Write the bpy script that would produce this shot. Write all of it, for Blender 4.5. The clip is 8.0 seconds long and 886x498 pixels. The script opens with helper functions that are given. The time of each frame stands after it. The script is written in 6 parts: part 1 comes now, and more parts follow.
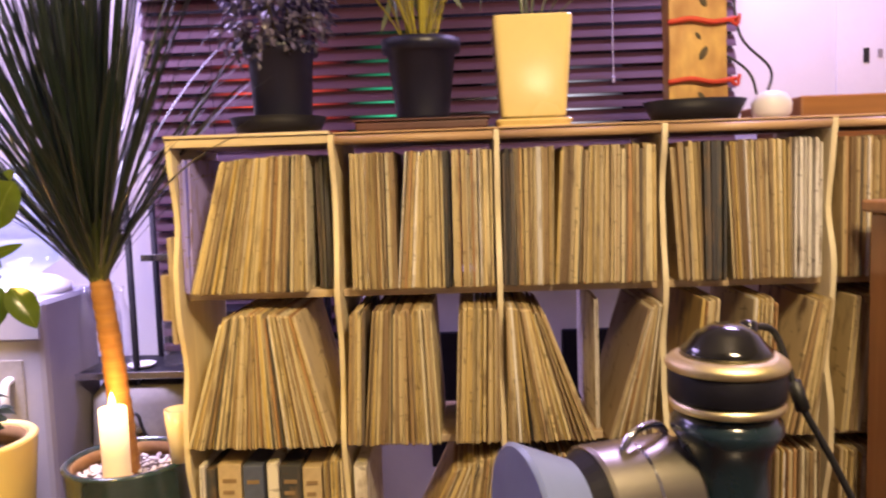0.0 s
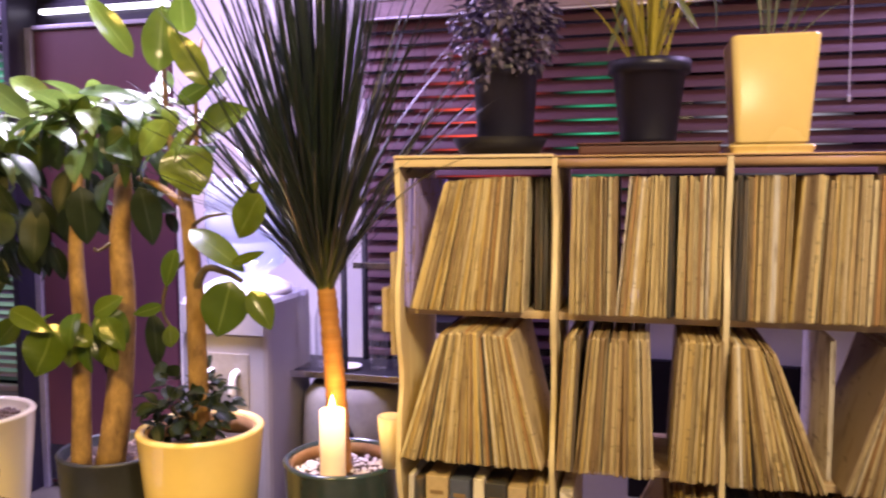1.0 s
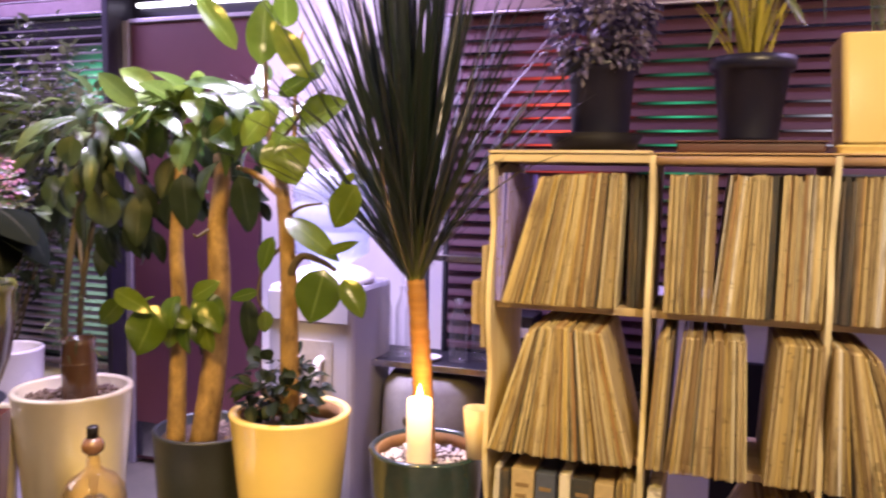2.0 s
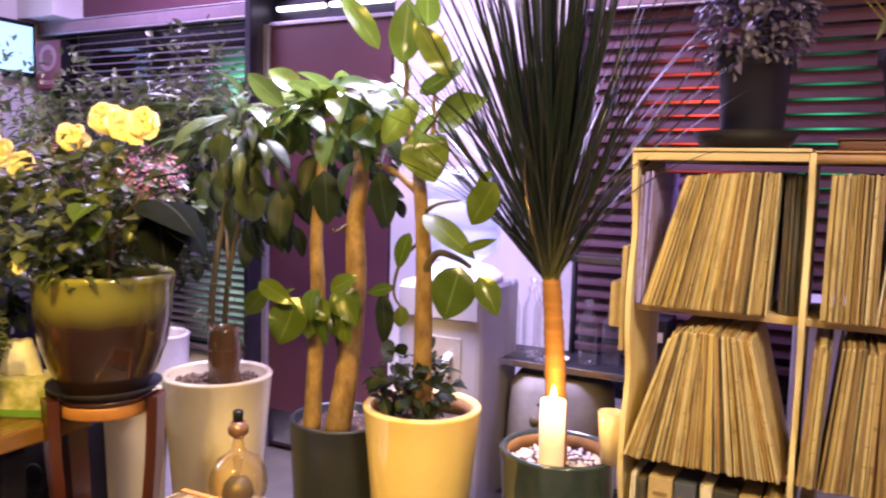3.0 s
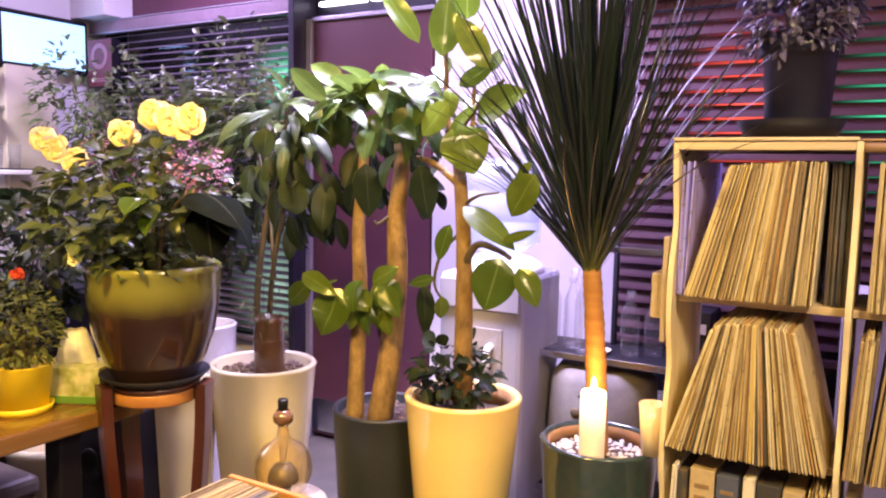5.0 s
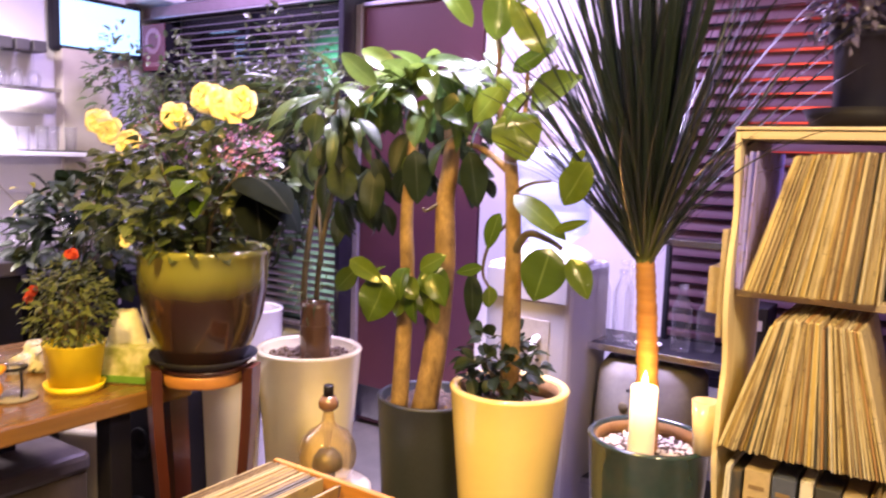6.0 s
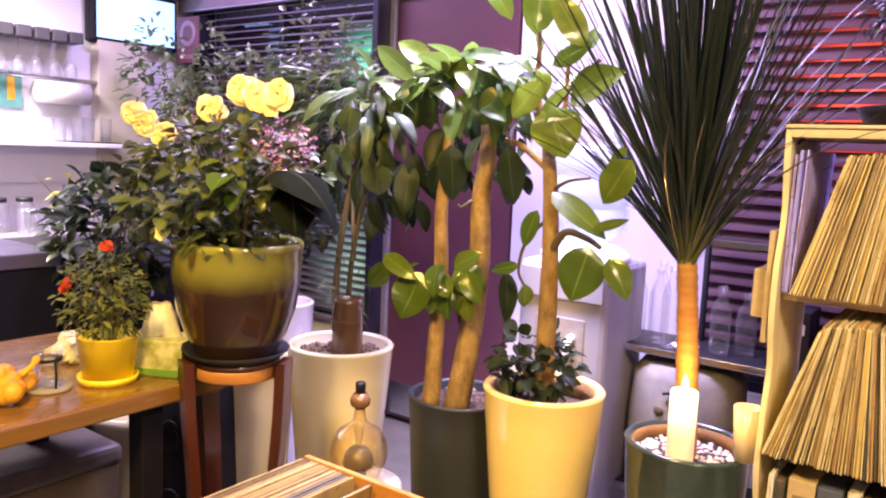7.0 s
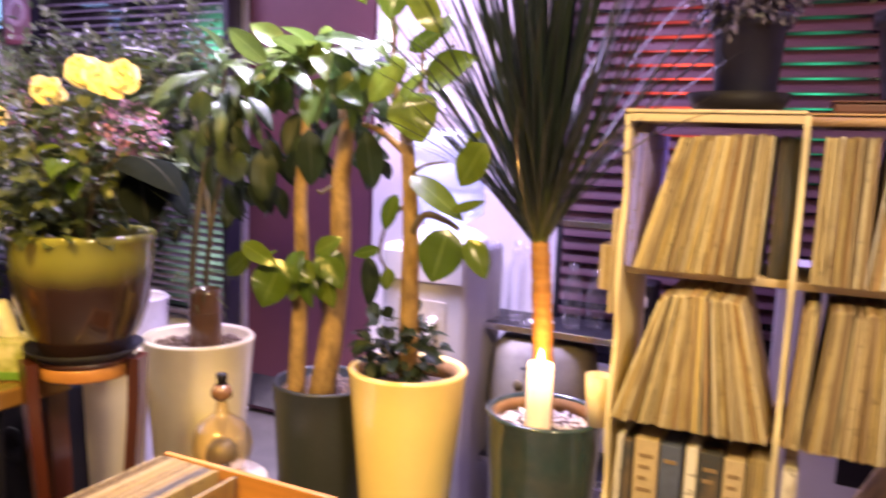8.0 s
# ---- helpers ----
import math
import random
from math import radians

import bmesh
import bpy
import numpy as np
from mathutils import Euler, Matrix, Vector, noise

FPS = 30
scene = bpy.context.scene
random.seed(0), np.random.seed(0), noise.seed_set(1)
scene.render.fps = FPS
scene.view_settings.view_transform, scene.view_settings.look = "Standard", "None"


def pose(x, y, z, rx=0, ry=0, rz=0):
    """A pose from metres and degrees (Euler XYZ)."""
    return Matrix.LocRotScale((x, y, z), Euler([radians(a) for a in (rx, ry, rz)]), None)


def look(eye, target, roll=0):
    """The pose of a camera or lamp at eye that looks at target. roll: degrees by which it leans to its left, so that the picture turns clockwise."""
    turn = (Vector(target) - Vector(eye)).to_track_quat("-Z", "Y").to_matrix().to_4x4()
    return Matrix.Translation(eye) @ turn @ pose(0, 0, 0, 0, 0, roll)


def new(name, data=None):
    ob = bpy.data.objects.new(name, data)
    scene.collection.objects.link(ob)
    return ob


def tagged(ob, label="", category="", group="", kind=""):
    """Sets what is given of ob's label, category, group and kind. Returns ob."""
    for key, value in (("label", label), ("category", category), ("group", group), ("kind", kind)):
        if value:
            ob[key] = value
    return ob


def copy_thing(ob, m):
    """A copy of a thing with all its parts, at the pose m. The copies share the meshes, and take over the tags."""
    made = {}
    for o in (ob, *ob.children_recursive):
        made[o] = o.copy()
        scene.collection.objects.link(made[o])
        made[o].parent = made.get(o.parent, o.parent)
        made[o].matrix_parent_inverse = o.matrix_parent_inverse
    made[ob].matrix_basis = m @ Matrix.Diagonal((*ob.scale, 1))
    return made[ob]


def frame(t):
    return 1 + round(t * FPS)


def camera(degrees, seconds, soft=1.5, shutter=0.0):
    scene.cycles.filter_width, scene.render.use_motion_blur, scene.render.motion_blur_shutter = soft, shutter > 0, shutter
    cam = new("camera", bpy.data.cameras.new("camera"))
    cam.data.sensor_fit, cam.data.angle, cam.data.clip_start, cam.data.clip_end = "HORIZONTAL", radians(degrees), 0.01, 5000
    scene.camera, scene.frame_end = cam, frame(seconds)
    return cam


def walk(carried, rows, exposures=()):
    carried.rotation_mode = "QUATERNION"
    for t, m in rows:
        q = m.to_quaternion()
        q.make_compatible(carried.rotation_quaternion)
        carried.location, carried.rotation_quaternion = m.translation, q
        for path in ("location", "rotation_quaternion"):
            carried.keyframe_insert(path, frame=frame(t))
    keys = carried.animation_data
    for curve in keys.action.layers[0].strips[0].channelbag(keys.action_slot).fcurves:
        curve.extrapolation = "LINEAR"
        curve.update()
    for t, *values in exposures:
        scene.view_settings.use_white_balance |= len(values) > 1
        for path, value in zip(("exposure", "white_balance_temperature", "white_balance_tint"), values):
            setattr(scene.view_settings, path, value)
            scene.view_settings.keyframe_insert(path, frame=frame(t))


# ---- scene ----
cam = camera(59.9, 8.0, soft=2.1, shutter=0.7)
PATH = [
    (0, (0.053, -0.001, 1.295), (-0.016, 1.990, 1.112), -1.9),
    (0.2, (0.026, -0.004, 1.303), (-0.066, 1.986, 1.129), -0.9),
    (0.5, (-0.017, -0.009, 1.314), (-0.268, 1.969, 1.157), -0.8),
    (0.8, (-0.040, -0.007, 1.326), (-0.465, 1.941, 1.166), 0.0),
    (1, (-0.055, -0.006, 1.333), (-0.560, 1.923, 1.175), -0.1),
    (1.2, (-0.069, -0.014, 1.332), (-0.592, 1.911, 1.179), 0.2),
    (2.3, (-0.150, -0.053, 1.328), (-0.862, 1.808, 1.151), 1.6),
    (2.5, (-0.165, -0.058, 1.324), (-0.921, 1.786, 1.149), 1.9),
    (2.8, (-0.178, -0.059, 1.324), (-1.043, 1.735, 1.147), 1.5),
    (3, (-0.186, -0.060, 1.324), (-1.104, 1.708, 1.144), 1.6),
    (3.5, (-0.178, -0.060, 1.320), (-1.128, 1.691, 1.139), 1.5),
    (4, (-0.174, -0.067, 1.322), (-1.136, 1.677, 1.140), 1.9),
    (4.2, (-0.171, -0.074, 1.323), (-1.148, 1.661, 1.141), 1.8),
    (5.3, (-0.174, -0.062, 1.324), (-1.200, 1.642, 1.114), 1.4),
    (5.5, (-0.182, -0.052, 1.319), (-1.221, 1.644, 1.111), 1.7),
    (5.8, (-0.193, -0.052, 1.320), (-1.280, 1.613, 1.108), 1.0),
    (6, (-0.200, -0.052, 1.319), (-1.307, 1.597, 1.084), 1.9),
    (6.5, (-0.217, -0.041, 1.317), (-1.358, 1.583, 1.072), 2.1),
    (6.7, (-0.212, -0.041, 1.318), (-1.359, 1.579, 1.072), 2.1),
    (6.8, (-0.218, -0.040, 1.319), (-1.370, 1.576, 1.071), 2.2),
    (7, (-0.238, -0.036, 1.320), (-1.401, 1.572, 1.069), 2.5),
    (7.5, (-0.231, -0.046, 1.306), (-1.373, 1.576, 1.053), 2.1),
    (7.7, (-0.229, -0.048, 1.306), (-1.250, 1.655, 1.067), 1.5),
    (8, (-0.226, -0.050, 1.307), (-1.080, 1.739, 1.044), 2.2),
]
EXPOSURES = [(0, -0.04), (0.5, -0.04), (1.0, -0.12), (2.5, 0.03), (4.0, 0.1), (5.5, 0.25), (7.0, 0.33), (8.0, 0.27)]
walk(cam, [(t, look(eye, target, roll)) for t, eye, target, roll in PATH], EXPOSURES)

# ---- world and lights ----
world = bpy.data.worlds.new("night")
scene.world = world
world.use_nodes = True
world.node_tree.nodes["Background"].inputs[0].default_value = (0.10, 0.07, 0.16, 1)
world.node_tree.nodes["Background"].inputs[1].default_value = 0.22


def area(name, at, aim, size, power, color, spread=math.pi):
    data = bpy.data.lights.new(name, "AREA")
    data.size, data.energy, data.color = size, power, color
    lamp = new(name, data)
    data.spread = spread
    lamp.matrix_world = look(at, aim)
    return lamp


WARM, COLD = (1.0, 0.735, 0.43), (0.63, 0.47, 1.0)
area("warm_ceiling_lamp", (0.55, 0.1, 2.45), (0.05, 1.9, 0.85), 0.35, 57, WARM)
area("warm_ceiling_lamp", (-1.0, -0.2, 2.45), (-1.55, 1.45, 0.45), 0.35, 23, (1.0, 0.64, 0.15), 1.5)
area("cold_window_lamp", (-1.4, 2.15, 2.5), (-1.4, 1.95, 0.0), 0.9, 46, COLD, 2.3)
area("cold_corner_lamp", (1.0, 2.3, 2.6), (1.0, 2.4, 0.0), 0.4, 30, COLD)
area("cold_window_lamp", (-3.1, 2.2, 2.6), (-3.0, 2.3, 0.0), 0.4, 32, COLD)
area("kitchen_lamp", (-3.65, 1.0, 2.3), (-4.0, 1.3, 0.8), 0.5, 52, (1.0, 0.88, 0.96), 2.2)
# The last cold lamp is an unseen fill, added only to whiten leaf tops.
area("leaf_fill_spot", (-1.5, 1.85, 2.45), (-1.5, 1.8, 0.0), 0.5, 44, (0.80, 0.72, 1.0), 1.2)
bulb_light = bpy.data.lights.new("bar_bulb", "POINT")
bulb_light.energy, bulb_light.color, bulb_light.shadow_soft_size = 8.0, (1.0, 0.80, 0.50), 0.04
new("bar_bulb", bulb_light).location = (0.5, -1.1, 1.45)
flame_light = bpy.data.lights.new("candle_light", "POINT")
flame_light.energy, flame_light.color, flame_light.shadow_soft_size = 1.5, (1.0, 0.5, 0.12), 0.012
new("candle_light", flame_light).location = (-0.8, 1.745, 0.815)

# ---- materials ----


def nodes_of(name):
    m = bpy.data.materials.new(name)
    m.use_nodes = True
    return m, m.node_tree.nodes, m.node_tree.links, m.node_tree.nodes["Principled BSDF"]


def mix_color(nodes, links, factor, a, b):
    """A colour between a and b (colours or sockets) by the socket factor."""
    n = nodes.new("ShaderNodeMix")
    n.data_type = "RGBA"
    links.new(factor, n.inputs[0])
    for socket, v in ((n.inputs[6], a), (n.inputs[7], b)):
        if hasattr(v, "links"):
            links.new(v, socket)
        else:
            socket.default_value = (*v, 1)
    return n.outputs[2]


def noise_of(nodes, links, scale, stretch=(1, 1, 1), detail=4, low=0.35, high=0.65, coords="Object", shift=None):
    tc, mp, nz, mr = (nodes.new("ShaderNode" + k) for k in ("TexCoord", "Mapping", "TexNoise", "MapRange"))
    links.new(tc.outputs[coords], mp.inputs[0])
    mp.inputs["Scale"].default_value = stretch
    links.new(mp.outputs[0], nz.inputs[0])
    if shift is not None:
        nz.noise_dimensions = "4D"
        far = nodes.new("ShaderNodeMath")
        far.operation = "MULTIPLY"
        far.inputs[1].default_value = 57.0
        links.new(shift, far.inputs[0])
        links.new(far.outputs[0], nz.inputs["W"])
    nz.inputs["Scale"].default_value, nz.inputs["Detail"].default_value = scale, detail
    links.new(nz.outputs[0], mr.inputs[0])
    mr.inputs[1].default_value, mr.inputs[2].default_value = low, high
    return mr.outputs[0], nz.outputs[0]


def bump(nodes, links, bsdf, height, strength, distance=0.002):
    b = nodes.new("ShaderNodeBump")
    b.inputs["Strength"].default_value, b.inputs["Distance"].default_value = strength, distance
    links.new(height, b.inputs["Height"])
    links.new(b.outputs[0], bsdf.inputs["Normal"])


def surface(name, a, b, rough=0.5, metal=0.0, scale=6, stretch=(1, 1, 1), fine=60, relief=0.15, coat=0.0, rough2=None, speck=0.3):
    """A surface of two tones: large stains, fine grain, and roughness that follows them."""
    m, nodes, links, bsdf = nodes_of(name)
    large, _ = noise_of(nodes, links, scale, stretch)
    small, raw = noise_of(nodes, links, fine, stretch)
    c1 = mix_color(nodes, links, large, a, b)
    grain = nodes.new("ShaderNodeMath")
    grain.operation = "MULTIPLY"
    links.new(small, grain.inputs[0])
    grain.inputs[1].default_value = speck
    links.new(mix_color(nodes, links, grain.outputs[0], c1, tuple(v * 0.55 for v in a)), bsdf.inputs["Base Color"])
    rr = nodes.new("ShaderNodeMapRange")
    links.new(large, rr.inputs[0])
    rr.inputs[3].default_value, rr.inputs[4].default_value = rough, rough2 if rough2 is not None else min(1, rough + 0.15)
    links.new(rr.outputs[0], bsdf.inputs["Roughness"])
    bsdf.inputs["Metallic"].default_value = metal
    bsdf.inputs["Coat Weight"].default_value = coat
    bsdf.inputs["Coat Roughness"].default_value = 0.12
    bump(nodes, links, bsdf, raw, relief)
    return m


def glowing(name, color, power):
    m, nodes, links, bsdf = nodes_of(name)
    bsdf.inputs["Base Color"].default_value = (*color, 1)
    bsdf.inputs["Emission Color"].default_value = (*color, 1)
    bsdf.inputs["Emission Strength"].default_value = power
    return m


def wax_material():
    """Ivory wax of a burning candle; flame glow painted as emission, stronger upwards."""
    m, nodes, links, bsdf = nodes_of("candle_wax")
    tc, sep, ramp = (nodes.new("ShaderNode" + k) for k in ("TexCoord", "SeparateXYZ", "MapRange"))
    links.new(tc.outputs["Generated"], sep.inputs[0])
    links.new(sep.outputs[2], ramp.inputs[0])
    ramp.interpolation_type = "SMOOTHSTEP"
    ramp.inputs[1].default_value, ramp.inputs[2].default_value, ramp.inputs[3].default_value, ramp.inputs[4].default_value = 0.35, 1.0, 0.32, 2.6
    bsdf.inputs["Base Color"].default_value = (0.86, 0.72, 0.62, 1)
    bsdf.inputs["Roughness"].default_value = 0.45
    bsdf.inputs["Emission Color"].default_value = (1.0, 0.66, 0.38, 1)
    links.new(ramp.outputs[0], bsdf.inputs["Emission Strength"])
    return m


def glow_patch(name, color, power):
    """A lit sign that is brightest in its middle."""
    m, nodes, links, bsdf = nodes_of(name)
    tc, grad, mul = (nodes.new("ShaderNode" + k) for k in ("TexCoord", "TexGradient", "Math"))
    grad.gradient_type = "QUADRATIC_SPHERE"
    sub_, sc = nodes.new("ShaderNodeVectorMath"), nodes.new("ShaderNodeVectorMath")
    sub_.inputs[1].default_value = (0.5, 0.5, 0.5)
    sub_.operation, sc.operation = "SUBTRACT", "MULTIPLY"
    sc.inputs[1].default_value = (1.7, 0.0, 1.7)
    links.new(tc.outputs["Generated"], sub_.inputs[0])
    links.new(sub_.outputs[0], sc.inputs[0])
    links.new(sc.outputs[0], grad.inputs[0])
    mul.operation = "MULTIPLY"
    mul.inputs[1].default_value = power
    links.new(grad.outputs[1], mul.inputs[0])
    bsdf.inputs["Base Color"].default_value = (0.02, 0.02, 0.02, 1)
    bsdf.inputs["Emission Color"].default_value = (*color, 1)
    links.new(mul.outputs[0], bsdf.inputs["Emission Strength"])
    return m


def glass(name, color, rough=0.03, body=0.03):
    """Thin clear glass: light goes through it tinted, its edges and faces shine."""
    m, nodes, links, bsdf = nodes_of(name)
    clear, shine, rim, both = (nodes.new("ShaderNode" + k) for k in ("BsdfTransparent", "BsdfGlossy", "LayerWeight", "MixShader"))
    clear.inputs[0].default_value = (*color, 1)
    shine.inputs["Roughness"].default_value = rough
    rim.inputs[0].default_value = 0.25
    edge = nodes.new("ShaderNodeMath")
    edge.operation, edge.inputs[1].default_value = "MULTIPLY", 0.55
    links.new(rim.outputs["Facing"], edge.inputs[0])
    links.new(edge.outputs[0], both.inputs[0])
    links.new(clear.outputs[0], both.inputs[1])
    links.new(shine.outputs[0], both.inputs[2])
    bsdf.inputs["Base Color"].default_value = (*color, 1)
    bsdf.inputs["Roughness"].default_value = 0.2
    final = nodes.new("ShaderNodeMixShader")
    final.inputs[0].default_value = body
    links.new(both.outputs[0], final.inputs[1])
    links.new(bsdf.outputs[0], final.inputs[2])
    links.new(final.outputs[0], nodes["Material Output"].inputs[0])
    return m


def foliage(name, dark, light, rough=0.3, see_through=0.25, vein=True):
    """Leaf skin: tone by leaf and by patch, a pale midrib, some light through it."""
    m, nodes, links, bsdf = nodes_of(name)
    info = nodes.new("ShaderNodeObjectInfo")
    geo = nodes.new("ShaderNodeNewGeometry")
    add = nodes.new("ShaderNodeMath")
    add.operation = "ADD"
    links.new(info.outputs["Random"], add.inputs[0])
    links.new(geo.outputs["Random Per Island"], add.inputs[1])
    fract = nodes.new("ShaderNodeMath")
    fract.operation = "FRACT"
    links.new(add.outputs[0], fract.inputs[0])
    tone = mix_color(nodes, links, fract.outputs[0], dark, light)
    patch, raw = noise_of(nodes, links, 22)
    some = nodes.new("ShaderNodeMath")
    some.operation, some.inputs[1].default_value = "MULTIPLY", 0.45
    links.new(patch, some.inputs[0])
    tone = mix_color(nodes, links, some.outputs[0], tone, dark)
    if vein:
        uv = nodes.new("ShaderNodeUVMap")
        sep = nodes.new("ShaderNodeSeparateXYZ")
        links.new(uv.outputs[0], sep.inputs[0])
        off = nodes.new("ShaderNodeMath")
        off.operation = "ABSOLUTE"
        links.new(sep.outputs[0], off.inputs[0])
        rib = nodes.new("ShaderNodeMapRange")
        links.new(off.outputs[0], rib.inputs[0])
        rib.inputs[1].default_value, rib.inputs[2].default_value, rib.inputs[3].default_value, rib.inputs[4].default_value = 0.02, 0.07, 0.32, 0.0
        tone = mix_color(nodes, links, rib.outputs[0], tone, tuple(min(1, v * 1.6 + 0.06) for v in light))
    links.new(tone, bsdf.inputs["Base Color"])
    bsdf.inputs["Roughness"].default_value = rough
    bump(nodes, links, bsdf, raw, 0.25, 0.003)
    thin = nodes.new("ShaderNodeBsdfTranslucent")
    links.new(tone, thin.inputs[0])
    both = nodes.new("ShaderNodeMixShader")
    both.inputs[0].default_value = see_through
    links.new(bsdf.outputs[0], both.inputs[1])
    links.new(thin.outputs[0], both.inputs[2])
    links.new(both.outputs[0], nodes["Material Output"].inputs[0])
    return m


def sleeve_material(name, tones):
    """Aged card: each sleeve takes one of the tones, with scuffs and print marks running along it."""
    m, nodes, links, bsdf = nodes_of(name)
    info = nodes.new("ShaderNodeObjectInfo")
    geo = nodes.new("ShaderNodeNewGeometry")
    add = nodes.new("ShaderNodeMath")
    add.operation = "ADD"
    links.new(info.outputs["Random"], add.inputs[0])
    links.new(geo.outputs["Random Per Island"], add.inputs[1])
    fract = nodes.new("ShaderNodeMath")
    fract.operation = "FRACT"
    links.new(add.outputs[0], fract.inputs[0])
    ramp = nodes.new("ShaderNodeValToRGB")
    ramp.color_ramp.interpolation = "CONSTANT"
    for i, c in enumerate(tones):
        e = ramp.color_ramp.elements[0] if i == 0 else ramp.color_ramp.elements.new(i / len(tones))
        e.position, e.color = i / len(tones), (*c, 1)
    links.new(fract.outputs[0], ramp.inputs[0])
    wear, raw = noise_of(nodes, links, 30, (1, 1, 0.35), low=0.52, high=0.72, shift=fract.outputs[0])
    tone = mix_color(nodes, links, wear, ramp.outputs[0], (0.20, 0.13, 0.07))
    marks, _ = noise_of(nodes, links, 90, (0.2, 0.2, 0.6), low=0.62, high=0.64, shift=fract.outputs[0])
    half = nodes.new("ShaderNodeMath")
    half.operation = "MULTIPLY"
    links.new(marks, half.inputs[0])
    half.inputs[1].default_value = 0.45
    tone = mix_color(nodes, links, half.outputs[0], tone, (0.08, 0.05, 0.03))
    links.new(tone, bsdf.inputs["Base Color"])
    bsdf.inputs["Roughness"].default_value = 0.55
    bump(nodes, links, bsdf, raw, 0.3, 0.001)
    return m


def wood(name, a, b, rough=0.4, along="x", coat=0.0):
    stretch = {"x": (0.08, 1, 1), "y": (1, 0.08, 1), "z": (1, 1, 0.08)}[along]
    return surface(name, a, b, rough, 0, 14, stretch, 70, 0.2, coat)


WALL = surface("white_plaster", (0.74, 0.72, 0.76), (0.66, 0.64, 0.68), 0.7, scale=1.5, fine=120, speck=0.05)
CEIL = surface("ceiling_paint", (0.55, 0.53, 0.55), (0.48, 0.46, 0.48), 0.8, scale=1)
FLOOR = surface("floor_tile", (0.16, 0.14, 0.13), (0.10, 0.09, 0.085), 0.35, scale=3)
MAROON = surface("maroon_paint", (0.115, 0.04, 0.062), (0.09, 0.03, 0.05), 0.45, scale=2, fine=40, relief=0.05, speck=0.05)
DARKFRAME = surface("dark_window_frame", (0.035, 0.03, 0.06), (0.02, 0.018, 0.035), 0.35, 0.3)
LIGHTFRAME = surface("pale_metal_frame", (0.62, 0.58, 0.70), (0.5, 0.47, 0.58), 0.35, 0.6)
RAIL = surface("pale_pelmet", (0.30, 0.22, 0.28), (0.24, 0.17, 0.22), 0.4)
SLAT = wood("slat_wood", (0.115, 0.044, 0.072), (0.082, 0.031, 0.052), 0.5, "x", 0.0)
SLATDARK = wood("dark_slat_wood", (0.28, 0.24, 0.31), (0.20, 0.17, 0.23), 0.35, "x", 0.2)
for slat_material in (SLAT, SLATDARK):
    tree = slat_material.node_tree
    thin_, both_ = tree.nodes.new("ShaderNodeBsdfTranslucent"), tree.nodes.new("ShaderNodeMixShader")
    thin_.inputs[0].default_value = (0.55, 0.45, 0.48, 1)
    both_.inputs[0].default_value = 0.3
    tree.links.new(tree.nodes["Principled BSDF"].outputs[0], both_.inputs[1])
    tree.links.new(thin_.outputs[0], both_.inputs[2])
    tree.links.new(both_.outputs[0], tree.nodes["Material Output"].inputs[0])
NIGHT = surface("night_glass", (0.01, 0.01, 0.016), (0.006, 0.006, 0.01), 0.06)
PLY = wood("pale_plywood", (0.88, 0.78, 0.54), (0.78, 0.65, 0.42), 0.5, "z")
PLYX = wood("pale_plywood_board", (0.74, 0.60, 0.40), (0.46, 0.33, 0.19), 0.5, "x")
ORANGEWOOD = wood("orange_varnished_wood", (0.44, 0.20, 0.055), (0.33, 0.13, 0.035), 0.3, "x", 0.3)
ORANGEWOODZ = wood("orange_varnished_wood_upright", (0.36, 0.15, 0.04), (0.27, 0.10, 0.03), 0.35, "z", 0.3)
REDWOOD = wood("dark_red_wood", (0.065, 0.015, 0.009), (0.035, 0.009, 0.006), 0.3, "z", 0.3)
BAMBOO = surface("pale_carved_wood", (0.62, 0.38, 0.11), (0.34, 0.15, 0.04), 0.4, scale=16, stretch=(1, 1, 0.5), fine=60, relief=0.5, coat=0.3)
TANWOOD = wood("tan_rail_wood", (0.56, 0.37, 0.21), (0.42, 0.26, 0.13), 0.4, "x")
BARK = surface("smooth_tan_bark", (0.38, 0.235, 0.095), (0.11, 0.062, 0.03), 0.7, scale=26, stretch=(1, 1, 0.5), fine=120, relief=1.0, speck=0.7)
PALMBARK = surface("orange_palm_bark", (0.42, 0.20, 0.055), (0.30, 0.13, 0.035), 0.6, scale=6, stretch=(0.2, 0.2, 6), fine=40, relief=0.7)
BROWNGLAZE = surface("brown_glaze", (0.15, 0.075, 0.04), (0.09, 0.042, 0.024), 0.15, coat=0.5, speck=0.1)
TWIG = surface("dark_twig", (0.10, 0.075, 0.04), (0.06, 0.045, 0.025), 0.7)
SOIL = surface("potting_soil", (0.10, 0.065, 0.045), (0.05, 0.032, 0.022), 0.95, scale=30, fine=150, relief=1.0)
PEBBLE = surface("white_pebble", (0.86, 0.82, 0.80), (0.70, 0.64, 0.62), 0.5, scale=40)
GRAVEL = surface("brown_gravel", (0.30, 0.22, 0.17), (0.16, 0.11, 0.085), 0.8, scale=60)
YELLOWGLAZE = surface("yellow_cream_glaze", (0.80, 0.63, 0.25), (0.76, 0.58, 0.22), 0.15, scale=2, fine=30, relief=0.03, coat=0.5, speck=0.05)
CREAMGLAZE = surface("ivory_glaze", (0.82, 0.73, 0.52), (0.77, 0.67, 0.46), 0.15, scale=2, fine=30, relief=0.03, coat=0.5, speck=0.05)
LILACGLAZE = surface("white_glaze", (0.52, 0.49, 0.54), (0.46, 0.43, 0.48), 0.2, scale=2, relief=0.03, coat=0.4, speck=0.05)
